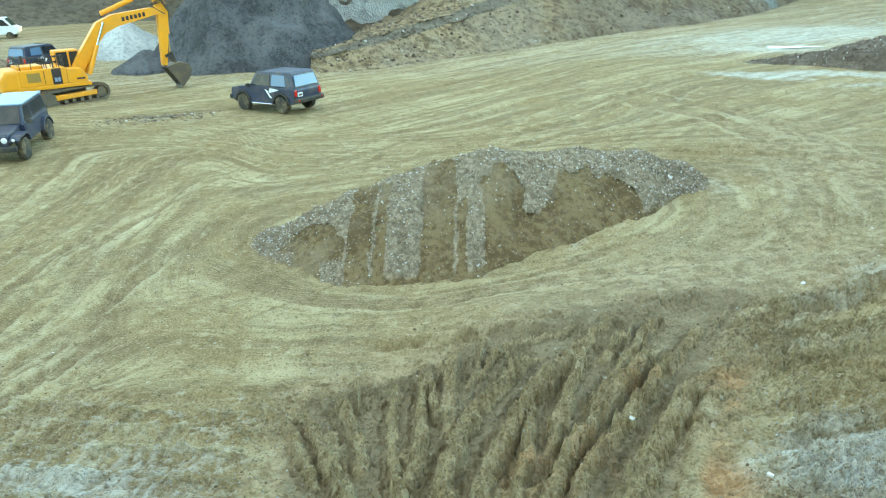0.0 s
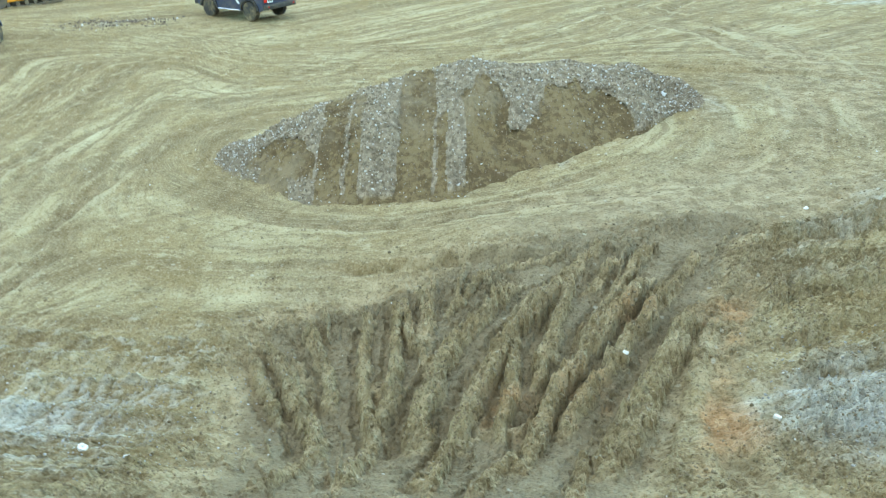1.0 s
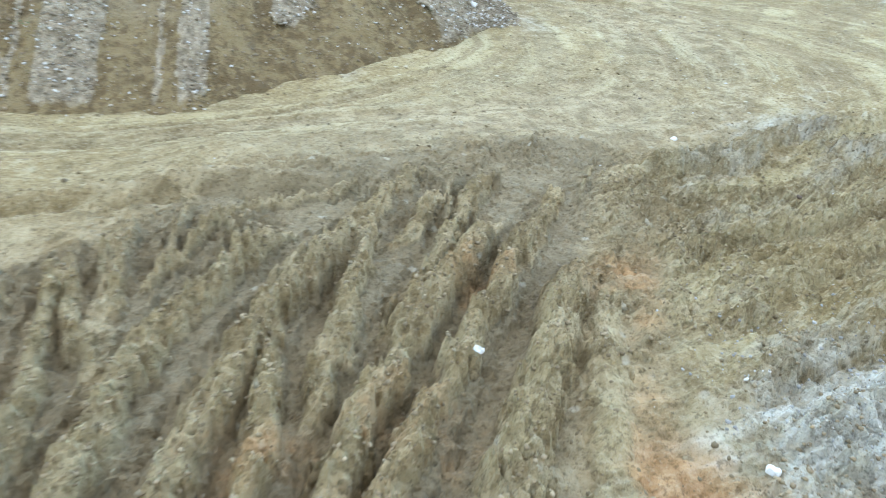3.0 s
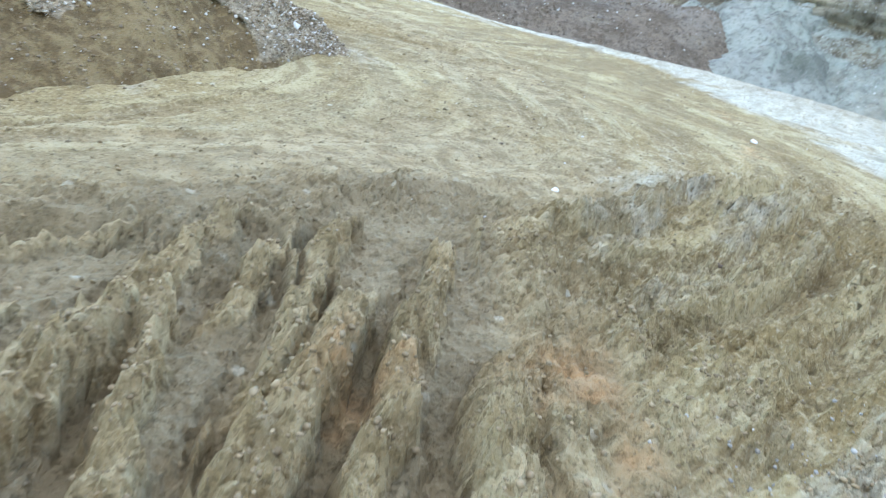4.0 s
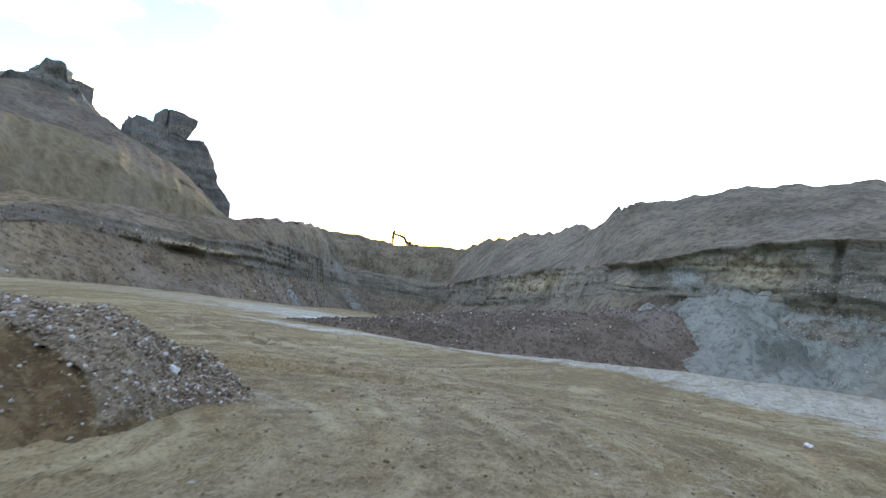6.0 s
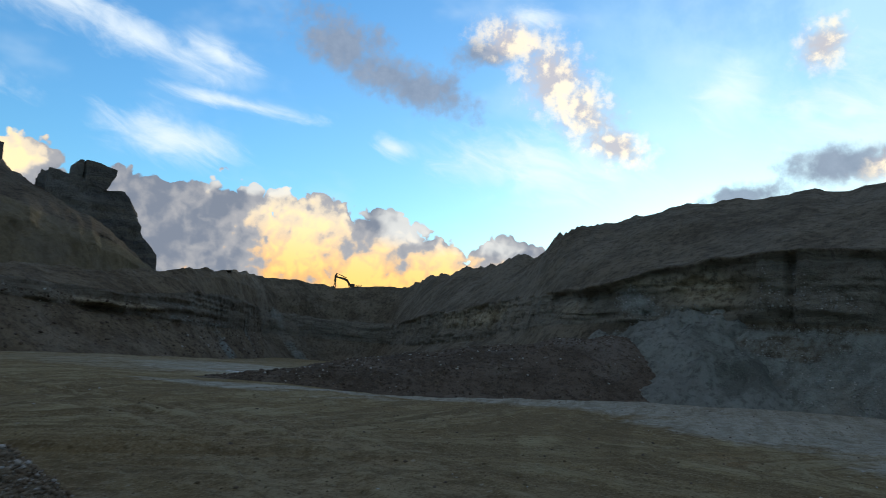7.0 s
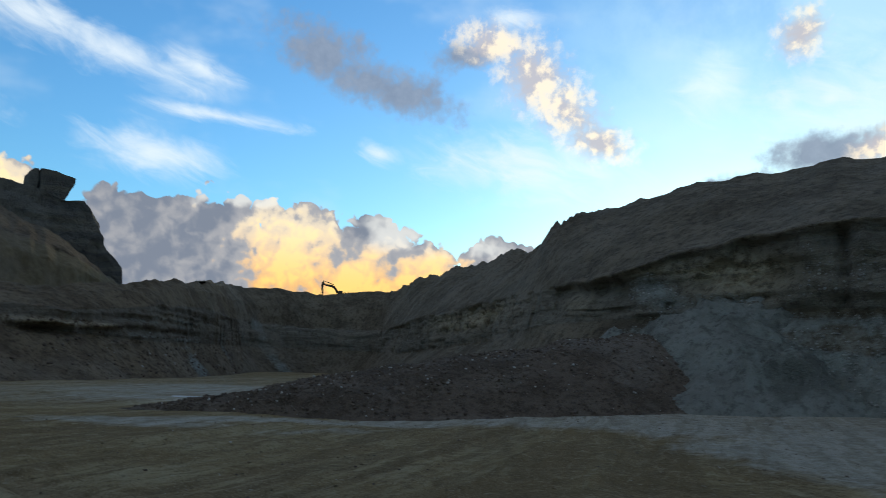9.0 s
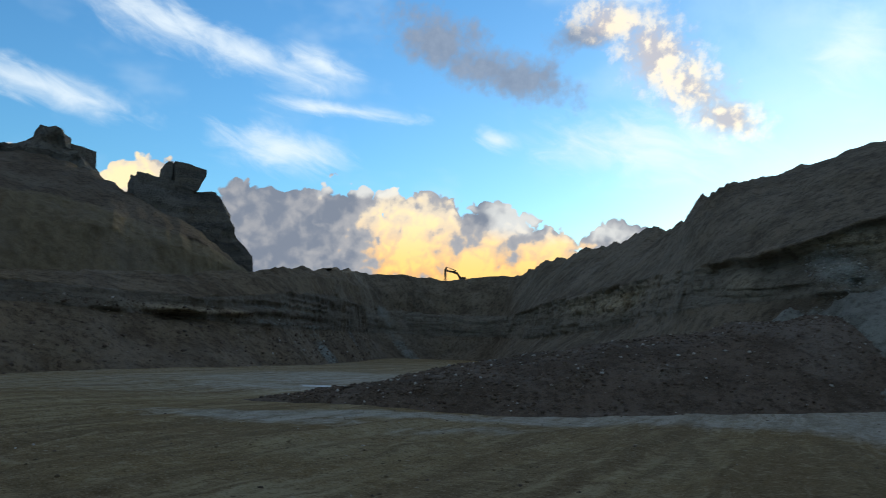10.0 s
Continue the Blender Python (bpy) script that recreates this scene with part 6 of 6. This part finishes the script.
def cone_heap(name, cx, cy, r, h, label, mat, seed, stretch=(1, 1), turn=0, z0=None, mask=0.0, flat=0.0, rough=0.12, category="heap", lump=1.0):
    """A heap of loose stuff at its angle of rest."""
    a, t = np.meshgrid(np.linspace(0, 2 * math.pi, 140), np.linspace(0, 1, 60))
    wob = 1 + 0.12 * fbm(np.cos(a) * 1.5, np.sin(a) * 1.5, seed * 1.0, octaves=3, seed=seed)
    u, v = r * t * wob * np.cos(a) * stretch[0], r * t * wob * np.sin(a) * stretch[1]
    c, s = math.cos(radians(turn)), math.sin(radians(turn))
    x, y = cx + u * c - v * s, cy + u * s + v * c
    prof = np.clip(1 - np.sqrt(t * t + 0.012), 0, 1) - flat * np.clip(0.35 - t, 0, 1)
    base = base_z(x, y) if z0 is None else z0 + 0 * x
    n = fbm(x * 0.9 / lump, y * 0.9 / lump, octaves=5, gain=0.55, seed=seed + 3)
    z = base - 0.15 + h * prof + 0.18 * sstep(1 - t, 0.0, 0.1) + rough * h * 0.5 * n * sstep(1 - t, 0.02, 0.25)
    x = x + 0.05 * r * vnoise(x * 0.8, y * 0.8, z, seed=seed + 9) * sstep(1 - t, 0.02, 0.2)
    ob = new(name, grid_mesh(name, x, y, z, mat, mask=(0 * x, mask + 0 * x, 0 * x, 1 + 0 * x)))
    return tagged(ob, label, category, kind="structure")


SCREE = earth_material("grey_scree", (0.165, 0.170, 0.150), (0.30, 0.318, 0.285), (0.42, 0.40, 0.37), 0.35, 1.3)
TAN = earth_material("tan_spoil", (0.22, 0.165, 0.10), (0.36, 0.28, 0.18), (0.45, 0.38, 0.28), 0.3, 0.8)
cone_heap("scree_cone", 31.4, 30.2, 6.2, 4.0, "fan of pale grey scree at the foot of the cliff", SCREE, 301, (1.0, 1.25), 20, rough=0.30, lump=1.6)
cone_heap("dark_heap", -14.0, 50.5, 7.6, 9.4, "tall heap of dark grey gravel", DARKHEAP, 302, rough=0.08)
cone_heap("pale_heap", -24.0, 53.5, 3.3, 2.6, "smooth heap of pale grey chippings", PALEHEAP, 303, rough=0.03)
cone_heap("small_heap", -19.3, 45.5, 2.2, 1.3, "small heap of dark grey gravel", DARKHEAP, 304)
cone_heap("tan_heap", -31.0, 46.0, 3.4, 1.9, "low heap of tan earth", TAN, 305)

rock("pale_rock_face", pose(-6.0, 60.5, 5.5, 0, 3, 8), (14.0, 5.0, 15.0), "sheer face of pale bluish-grey rock behind the bank", 400, PALEROCK, 20, 0.10, "rock face")
# towers on the hill crest


def crag(name, m, outline, depth, label, seed, rough=0.3, cell=0.7, category="rock"):
    """Broken rock: an upright outline given depth, then cracked and worn."""
    bm = bmesh.new()
    front = [bm.verts.new((x, -depth / 2, z)) for x, z in outline]
    back = [bm.verts.new((x * 0.93, depth / 2, z)) for x, z in outline]
    k = len(outline)
    bm.faces.new(front)
    bm.faces.new(back[::-1])
    for i in range(k):
        bm.faces.new((front[i], back[i], back[(i + 1) % k], front[(i + 1) % k]))
    bmesh.ops.recalc_face_normals(bm, faces=bm.faces[:])
    bmesh.ops.triangulate(bm, faces=bm.faces[:])
    for _ in range(6):
        far_edges = [e for e in bm.edges if e.calc_length() > cell]
        if not far_edges:
            break
        bmesh.ops.subdivide_edges(bm, edges=far_edges, cuts=1)
        bmesh.ops.triangulate(bm, faces=bm.faces[:])
    bm.normal_update()
    p, nrm = np.array([v.co[:] for v in bm.verts]), np.array([v.normal[:] for v in bm.verts])
    x, y, z = p.T
    d = 0.8 * fbm(x * 0.35, y * 0.35, z * 0.35, octaves=4, seed=seed) + 0.9 * ridged(x * 0.5, y * 0.5, z * 0.22, octaves=3, seed=seed + 5) + 0.35 * vnoise(0.2 * x, 0.2 * y, z * 1.3, seed=seed + 9)
    p = p + nrm * (rough * (d - 0.3))[:, None]
    for v, q in zip(bm.verts, p):
        v.co = q
    me = bpy.data.meshes.new(name)
    bm.to_mesh(me)
    bm.free()
    me.materials.append(ROCK)
    at = me.attributes.new("mask", "FLOAT_COLOR", "POINT")
    at.data.foreach_set("color", np.tile([0.9, 0, 0, 1], len(p)).astype(np.float32))
    ob = new(name, me)
    ob.matrix_world = m
    return tagged(ob, label, category)


crag("rock_tower", pose(17, 91.5, 0, 0, 0, 6), [(-4.4, 8.5), (-4.4, 15.5), (-1.8, 15.2), (1.8, 14.6), (2.6, 14.6), (3.3, 13.6), (4.1, 11.8), (5.0, 10.0), (6.3, 8.9), (6.6, 6.8), (5.0, 5.0), (-4.0, 5.0)], 7.0, "massive grey rock shelf with cracked flank sloping to a nose", 403, 0.45, 0.55)
crag("rock_block", pose(17, 90.2, 0, 0, 0, 8), [(-0.95, 14.8), (-1.0, 17.0), (0.2, 17.0), (1.85, 16.6), (1.8, 16.1), (1.2, 14.6), (0, 14.6)], 3.4, "squarish grey boulder perched on a rock shelf", 401, 0.12, 0.35, "boulder")
crag("rock_block", pose(17, 90.2, 0, 0, 0, 4), [(-2.7, 15.0), (-1.8, 15.6), (-1.75, 16.7), (-1.4, 17.0), (-1.05, 17.0), (-1.02, 14.8), (-2.0, 14.8)], 2.8, "smaller grey boulder leaning on a larger one", 402, 0.10, 0.35, "boulder")
crag("rock_tower", pose(6, 101, 0, 0, 0, 5), [(-9, 12), (-7.2, 15.9), (-4.7, 18.4), (-2.2, 19.6), (-1.8, 20.8), (0, 21.1), (0.6, 20.4), (1.3, 19.4), (2.0, 18.2), (4.6, 16.4), (5.4, 16.0), (8.6, 12.2), (8.4, 10), (-9, 10)], 8.0, "reddish rock crag with rubble slopes on the hill crest", 406, 0.6, 0.6)
crag("rock_block", pose(6, 100.5, 0, 0, 0, -4), [(1.3, 16.4), (1.4, 19.7), (2.6, 19.6), (4.0, 19.2), (4.15, 16.9), (3.6, 15.8), (2.0, 15.8)], 3.0, "upright split block of reddish rock", 407, 0.18, 0.4, "boulder")

# ---- loose stones and clods ----


def stone_material(name, dark, light, bright=0.0, rough=0.9):
    m, n = material(name)
    g = n.add("ShaderNodeNewGeometry")
    pick = g.outputs["Random Per Island"]
    c = n.mix(pick, dark, light)
    if bright:
        c = n.mix(n.step(pick, 1 - bright, 1 - bright * 0.6), c, (0.62, 0.60, 0.56))
    t = n.noise(g.outputs["Position"], 40.0, 4, 0.7)
    finish(n, n.mix(n.math("MULTIPLY", t, 0.5), c, dark), rough, t, 0.4, 0.02, spec=0.25)
    return m


GRAVEL = stone_material("mixed_gravel", (0.14, 0.105, 0.07), (0.38, 0.31, 0.225), 0.22)
CLOD = stone_material("clay_clods", (0.12, 0.088, 0.05), (0.30, 0.23, 0.135), 0.02)
MUDCLOD = stone_material("mud_clods", (0.17, 0.128, 0.078), (0.34, 0.265, 0.165), 0.0)
PALESTONE = stone_material("pale_chips", (0.22, 0.21, 0.195), (0.46, 0.45, 0.42), 0.08)
BROWNSTONE = stone_material("brown_rubble", (0.09, 0.065, 0.048), (0.22, 0.17, 0.13), 0.06)

ICO = None


def ico():
    global ICO
    if ICO is None:
        bm = bmesh.new()
        bmesh.ops.create_icosphere(bm, subdivisions=1, radius=1.0)
        bm.verts.ensure_lookup_table()
        ICO = np.array([v.co[:] for v in bm.verts]), np.array([[v.index for v in f.verts] for f in bm.faces])
        bm.free()
    return ICO


def scatter(name, places, size, mat, label, category, seed, flat=0.7, sink=0.35):
    """Many small angular stones in one mesh. places: n x 3; size: n."""
    rng = np.random.default_rng(seed)
    v, f = ico()
    n = len(places)
    p = v[None] * (1 + 0.28 * rng.uniform(-1, 1, (n, len(v), 1)))
    p = p * np.stack([rng.uniform(0.75, 1.35, n), rng.uniform(0.7, 1.1, n), rng.uniform(0.5, 1.0, n) * flat + 0.15], -1)[:, None]
    a = rng.uniform(0, 2 * np.pi, n)
    c, s = np.cos(a)[:, None], np.sin(a)[:, None]
    tilt = rng.uniform(-0.5, 0.5, n)[:, None]
    x, y, z = p[..., 0], p[..., 1], p[..., 2]
    x, z = x * np.cos(tilt) - z * np.sin(tilt), x * np.sin(tilt) + z * np.cos(tilt)
    q = np.stack([x * c - y * s, x * s + y * c, z], -1) * np.asarray(size)[:, None, None]
    q[..., 2] += (np.asarray(size) * (1 - 2 * sink) * 0.45)[:, None]
    q = q + np.asarray(places)[:, None]
    me = bpy.data.meshes.new(name)
    faces = (f[None] + (np.arange(n) * len(v))[:, None, None]).reshape(-1, 3)
    me.vertices.add(n * len(v))
    me.vertices.foreach_set("co", q.astype(np.float32).ravel())
    me.loops.add(faces.size)
    me.loops.foreach_set("vertex_index", faces.astype(np.int32).ravel())
    me.polygons.add(len(faces))
    me.polygons.foreach_set("loop_start", np.arange(0, faces.size, 3, dtype=np.int32))
    me.update(calc_edges=True)
    me.materials.append(mat)
    return tagged(new(name, me), label, category, kind="stuff")


def strewn(rng, n, x0, x1, y0, y1, keep=None):
    """n places on the ground in a stretch of the plan; keep(x, y) gives the chance of each."""
    x, y = rng.uniform(x0, x1, n), rng.uniform(y0, y1, n)
    if keep is not None:
        k = rng.uniform(0, 1, n) < keep(x, y)
        x, y = x[k], y[k]
    return np.stack([x, y, base_z(x, y) + relief(x, y)[0]], -1)


def on_mesh(rng, ob, n, chance):
    """n places on a sheet's vertices, with a chance for each by its mask and place."""
    me = ob.data
    co = np.empty(len(me.vertices) * 3, np.float32)
    me.vertices.foreach_get("co", co)
    co = co.reshape(-1, 3)
    m = np.empty(len(me.vertices) * 4, np.float32)
    me.attributes["mask"].data.foreach_get("color", m)
    w = chance(co, m.reshape(-1, 4)).astype(float)
    pick = rng.choice(len(co), n, p=w / w.sum())
    return co[pick] + rng.normal(0, 1, (n, 3)) * [0.03, 0.03, 0.004]


def sizes(rng, n, small, large, power=3.0):
    return small + (large - small) * rng.uniform(0, 1, n) ** power


def strew_all():
    rng = np.random.default_rng(7)
    mound, bank, right = bpy.data.objects["earth_mound"], bpy.data.objects["wall_bank"], bpy.data.objects["wall_right"]
    left = bpy.data.objects["wall_left"]
    p = on_mesh(rng, mound, 30000, lambda c, m: m[:, 1] ** 2 * (c[:, 1] < 18.2) + 0.02)
    scatter("mound_gravel", p, sizes(rng, len(p), 0.007, 0.032, 4), GRAVEL, "grey and white gravel on the mound", "gravel", 1)
    p = strewn(rng, 30000, -9, 12, 4.3, 22, lambda x, y: 0.75 * np.exp(-np.hypot(x - 3, y - 7) / 9))
    scatter("clay_clods", p, sizes(rng, len(p), 0.004, 0.022, 4), CLOD, "small clods and stones on the clay floor", "clods", 2)
    p = strewn(rng, 6000, -13, 15, 9, 32, lambda x, y: 0.25 + 0.75 * sstep(fbm(x * 0.4, y * 0.4, octaves=3, seed=33), -0.1, 0.4))
    scatter("clay_clods", p, sizes(rng, len(p), 0.008, 0.032, 5), CLOD, "dark clods kicked up by wheels on the clay floor", "clods", 12, flat=0.6)
    p = strewn(rng, 50000, -2.6, 4.6, 4.3, 10.4, lambda x, y: 0.05 + 0.75 * sstep(relief(x, y)[0], 0.03, 0.12))
    scatter("rut_clods", p, sizes(rng, len(p), 0.004, 0.020, 4), MUDCLOD, "crumbled mud clods along the ruts", "clods", 3, sink=0.4)
    p = strewn(rng, 9000, 3.4, 7.2, 4.6, 8.2, lambda x, y: bump2(x, y, 4.9, 6.4, 1.1, 0.9))
    scatter("pale_chips", p, sizes(rng, len(p), 0.004, 0.018, 3), PALESTONE, "pale stone chips on the slope foot", "gravel", 4)
    p = strewn(rng, 9000, -8, -1.6, 4.8, 10, lambda x, y: 0.8 * bump2(x, y, -4.2, 7.2, 2.6, 1.4))
    scatter("pale_chips", p, sizes(rng, len(p), 0.004, 0.016, 3), PALESTONE, "pale stone chips beside the ruts", "gravel", 5)
    p = strewn(rng, 3500, 6, 26, 9, 34, lambda x, y: 0.5 + 0 * x)
    scatter("road_stones", p, sizes(rng, len(p), 0.006, 0.032, 7), BROWNSTONE, "scattered stones beside the haul road", "stones", 6)
    p = on_mesh(rng, bank, 12000, lambda c, m: (c[:, 2] > -0.25) * 1.0)
    scatter("bank_stones", p, sizes(rng, len(p), 0.012, 0.06, 4), BROWNSTONE, "brown rubble on the earth bank", "stones", 7)
    p = on_mesh(rng, right, 12000, lambda c, m: (m[:, 1] > 0.3) * (c[:, 1] < 45) * (c[:, 1] > 12) * 1.0)
    scatter("scree_stones", p, sizes(rng, len(p), 0.010, 0.06, 5), PALESTONE, "grey scree stones below the cliff", "stones", 8)
    p = on_mesh(rng, mound, 2500, lambda c, m: (1 - m[:, 1]) * (c[:, 1] < 17) + 0.001)
    scatter("mound_gravel", p, sizes(rng, len(p), 0.005, 0.026), GRAVEL, "sparse gravel on the scraped mound face", "gravel", 10)
    p = strewn(rng, 3000, -15, -10, 28, 31, lambda x, y: bump2(x, y, -12.6, 29.6, 2.0, 0.7, 10))
    scatter("pale_chips", p, sizes(rng, len(p), 0.01, 0.06), BROWNSTONE, "low spread of brown stones on clay", "gravel", 11)
    p = on_mesh(rng, left, 5000, lambda c, m: (c[:, 2] < 3.0) * 1.0)
    scatter("scree_stones", p, sizes(rng, len(p), 0.02, 0.12, 4), BROWNSTONE, "brown scree stones below the low wall", "stones", 9)


strew_all()


def weed(x, y, z, r, seed):
    """A low tuft of leaves."""
    rng = random.Random(seed)
    t = thing("weed", pose(x, y, z, 0, 0, seed * 40), "small green weed growing on the mound", "plant", "weeds on the mound")
    for k in range(16):
        a, ln, up = rng.uniform(0, 6.28), r * rng.uniform(0.6, 1.2), r * rng.uniform(0.4, 1.0)
        w = r * 0.16
        bm = bmesh.new()
        d, s = Vector((math.cos(a), math.sin(a), 0)), Vector((-math.sin(a), math.cos(a), 0))
        rows = [(0.0, -0.03, 0.5), (0.4, up * 0.8, 1.0), (0.8, up, 0.8), (1.0, up * 0.8, 0.05)]
        prev = None
        for f, h, g in rows:
            c = d * (ln * f) + Vector((0, 0, h))
            cur = [bm.verts.new(c - s * (w * g)), bm.verts.new(c + Vector((0, 0, w * 0.3))), bm.verts.new(c + s * (w * g))]
            if prev:
                bm.faces.new((prev[0], prev[1], cur[1], cur[0]))
                bm.faces.new((prev[1], prev[2], cur[2], cur[1]))
            prev = cur
        part("leaf", bm, LEAF, t)
    return t


LEAF = paint("weed_leaf", (0.05, 0.11, 0.04), 0.7, 0.0, 0.3)
for k, (x, y, z, r) in enumerate([(-1.45, 15.0, -0.78, 0.20), (-1.15, 14.8, -0.85, 0.16), (-1.7, 14.9, -0.80, 0.14), (1.5, 15.2, -0.75, 0.16), (-1.3, 15.3, -0.62, 0.15), (4.0, 18.1, -0.30, 0.18)]):
    weed(x, y, z, r, k + 1)


def single_stone(x, y, z, r, label, seed, mat):
    me_ob = rock("stone", pose(x, y, z, 10 * seed % 40, 15, 40 * seed), (r * 1.6, r * 1.2, r), label, 500 + seed, mat, 4, 0.34, "stone")
    return me_ob


WHITESTONE = stone_material("white_stone", (0.55, 0.54, 0.52), (0.72, 0.71, 0.68))
for k, (x, y, z, r) in enumerate([(0.35, 15.92, -0.14, 0.085), (4.87, 16.95, -0.28, 0.07), (2.23, 7.38, ground_at(2.23, 7.38) + 0.01, 0.032)]):
    single_stone(x, y, z, r, "white stone lying on brown earth", k + 1, WHITESTONE)
for k, (x, y, r) in enumerate([(5.73, 11.3, 0.04), (6.6, 9.7, 0.03), (12.4, 14.6, 0.05), (3.4, 6.2, 0.035), (-3.3, 6.3, 0.05), (-2.7, 6.0, 0.04)]):
    single_stone(x, y, ground_at(x, y) + r * 0.25, r, "pale stone lying on the clay floor", k + 5, WHITESTONE)

# ---- standing water ----
WATER, wn = material("muddy_water")
wpos = wn.add("ShaderNodeNewGeometry").outputs["Position"]
# cloudy water colour, made paler to stand for reflected sky
finish(wn, wn.mix(wn.noise(wpos, 1.2, 4), (0.42, 0.41, 0.38), (0.55, 0.54, 0.51)), 0.30, wn.noise(wpos, 6.0, 3), 0.02, 0.02, spec=0.5)


def puddle(cx, cy, rx, ry, turn, seed):
    a, t = np.meshgrid(np.linspace(0, 2 * math.pi, 80), np.linspace(0, 1, 8))
    w = 1 + 0.30 * fbm(np.cos(a) * 1.6, np.sin(a) * 1.6, seed, octaves=3, seed=seed)
    u, v = rx * t * w * np.cos(a), ry * t * w * np.sin(a)
    c, s = math.cos(radians(turn)), math.sin(radians(turn))
    x, y = cx + u * c - v * s, cy + u * s + v * c
    z = base_z(x, y) + relief(x, y)[0]
    ob = new("puddle", grid_mesh("puddle", x, y, 0 * x + float(np.percentile(z, 70)), WATER))
    return tagged(ob, "shallow puddle of cloudy water on clay", "puddle", kind="structure")


puddle(15.8, 41.2, 1.9, 0.45, -8, 603)
# ---- distance beyond the machines ----
FAR = [
    (-110, 40, 150, -1.4, 8, 2.0, 20, 6.0, 40, 14, 60, 18),
    (-75, 72, 130, -1.3, 8, 1.6, 18, 5.0, 40, 13, 60, 17),
    (-45, 90, 115, -1.2, 8, 1.4, 16, 4.5, 36, 12, 60, 16),
    (-22, 92, 105, -1.1, 8, 2.4, 16, 6.5, 30, 13, 50, 16),
    (0, 96, 95, -1.0, 8, 3, 16, 7, 30, 13, 50, 16),
]
sweep("wall_far", FAR, "distant brown quarry slope with patches of green", HILL, 1.0, 160, 70, 6, closed_back=30, mask_fn=lambda q, v, x, y, z: np.clip(sstep(z, 1.5, 4.0) * (0.5 + fbm(x * 0.06, y * 0.06, octaves=3, seed=91)), 0, 1))


def make_van(m):
    t = thing("white_van", m, "white van parked on the far track", "van")
    part("body", slab([(-2.2, 0.4), (1.9, 0.4), (2.2, 0.6), (2.25, 1.0), (1.7, 1.15), (1.1, 1.95), (-2.2, 2.0)], -0.9, 0.9, None, 0.08), WHITE, t)
    part("windscreen", slab([(1.72, 1.2), (1.18, 1.86), (1.24, 1.88), (1.80, 1.2)], -0.75, 0.75), GLASS, t, "dark windscreen")
    for s in (-1, 1):
        part("door_window", slab([(0.5, 1.2), (0.5, 1.75), (1.05, 1.75), (1.5, 1.2)], s * 0.89, s * 0.915), GLASS, t, "dark door window")
        for x in (-1.3, 1.4):
            wheel(t, x, s * 0.80, 0.34, 0.22, s)
    return t


make_van(stand(-45.0, 72.0, 20))
parked = copy_thing(bpy.data.objects["off_road_car"], stand(-26.5, 46.8, 70))
tagged(parked, "dark blue car parked behind the excavator", "car")
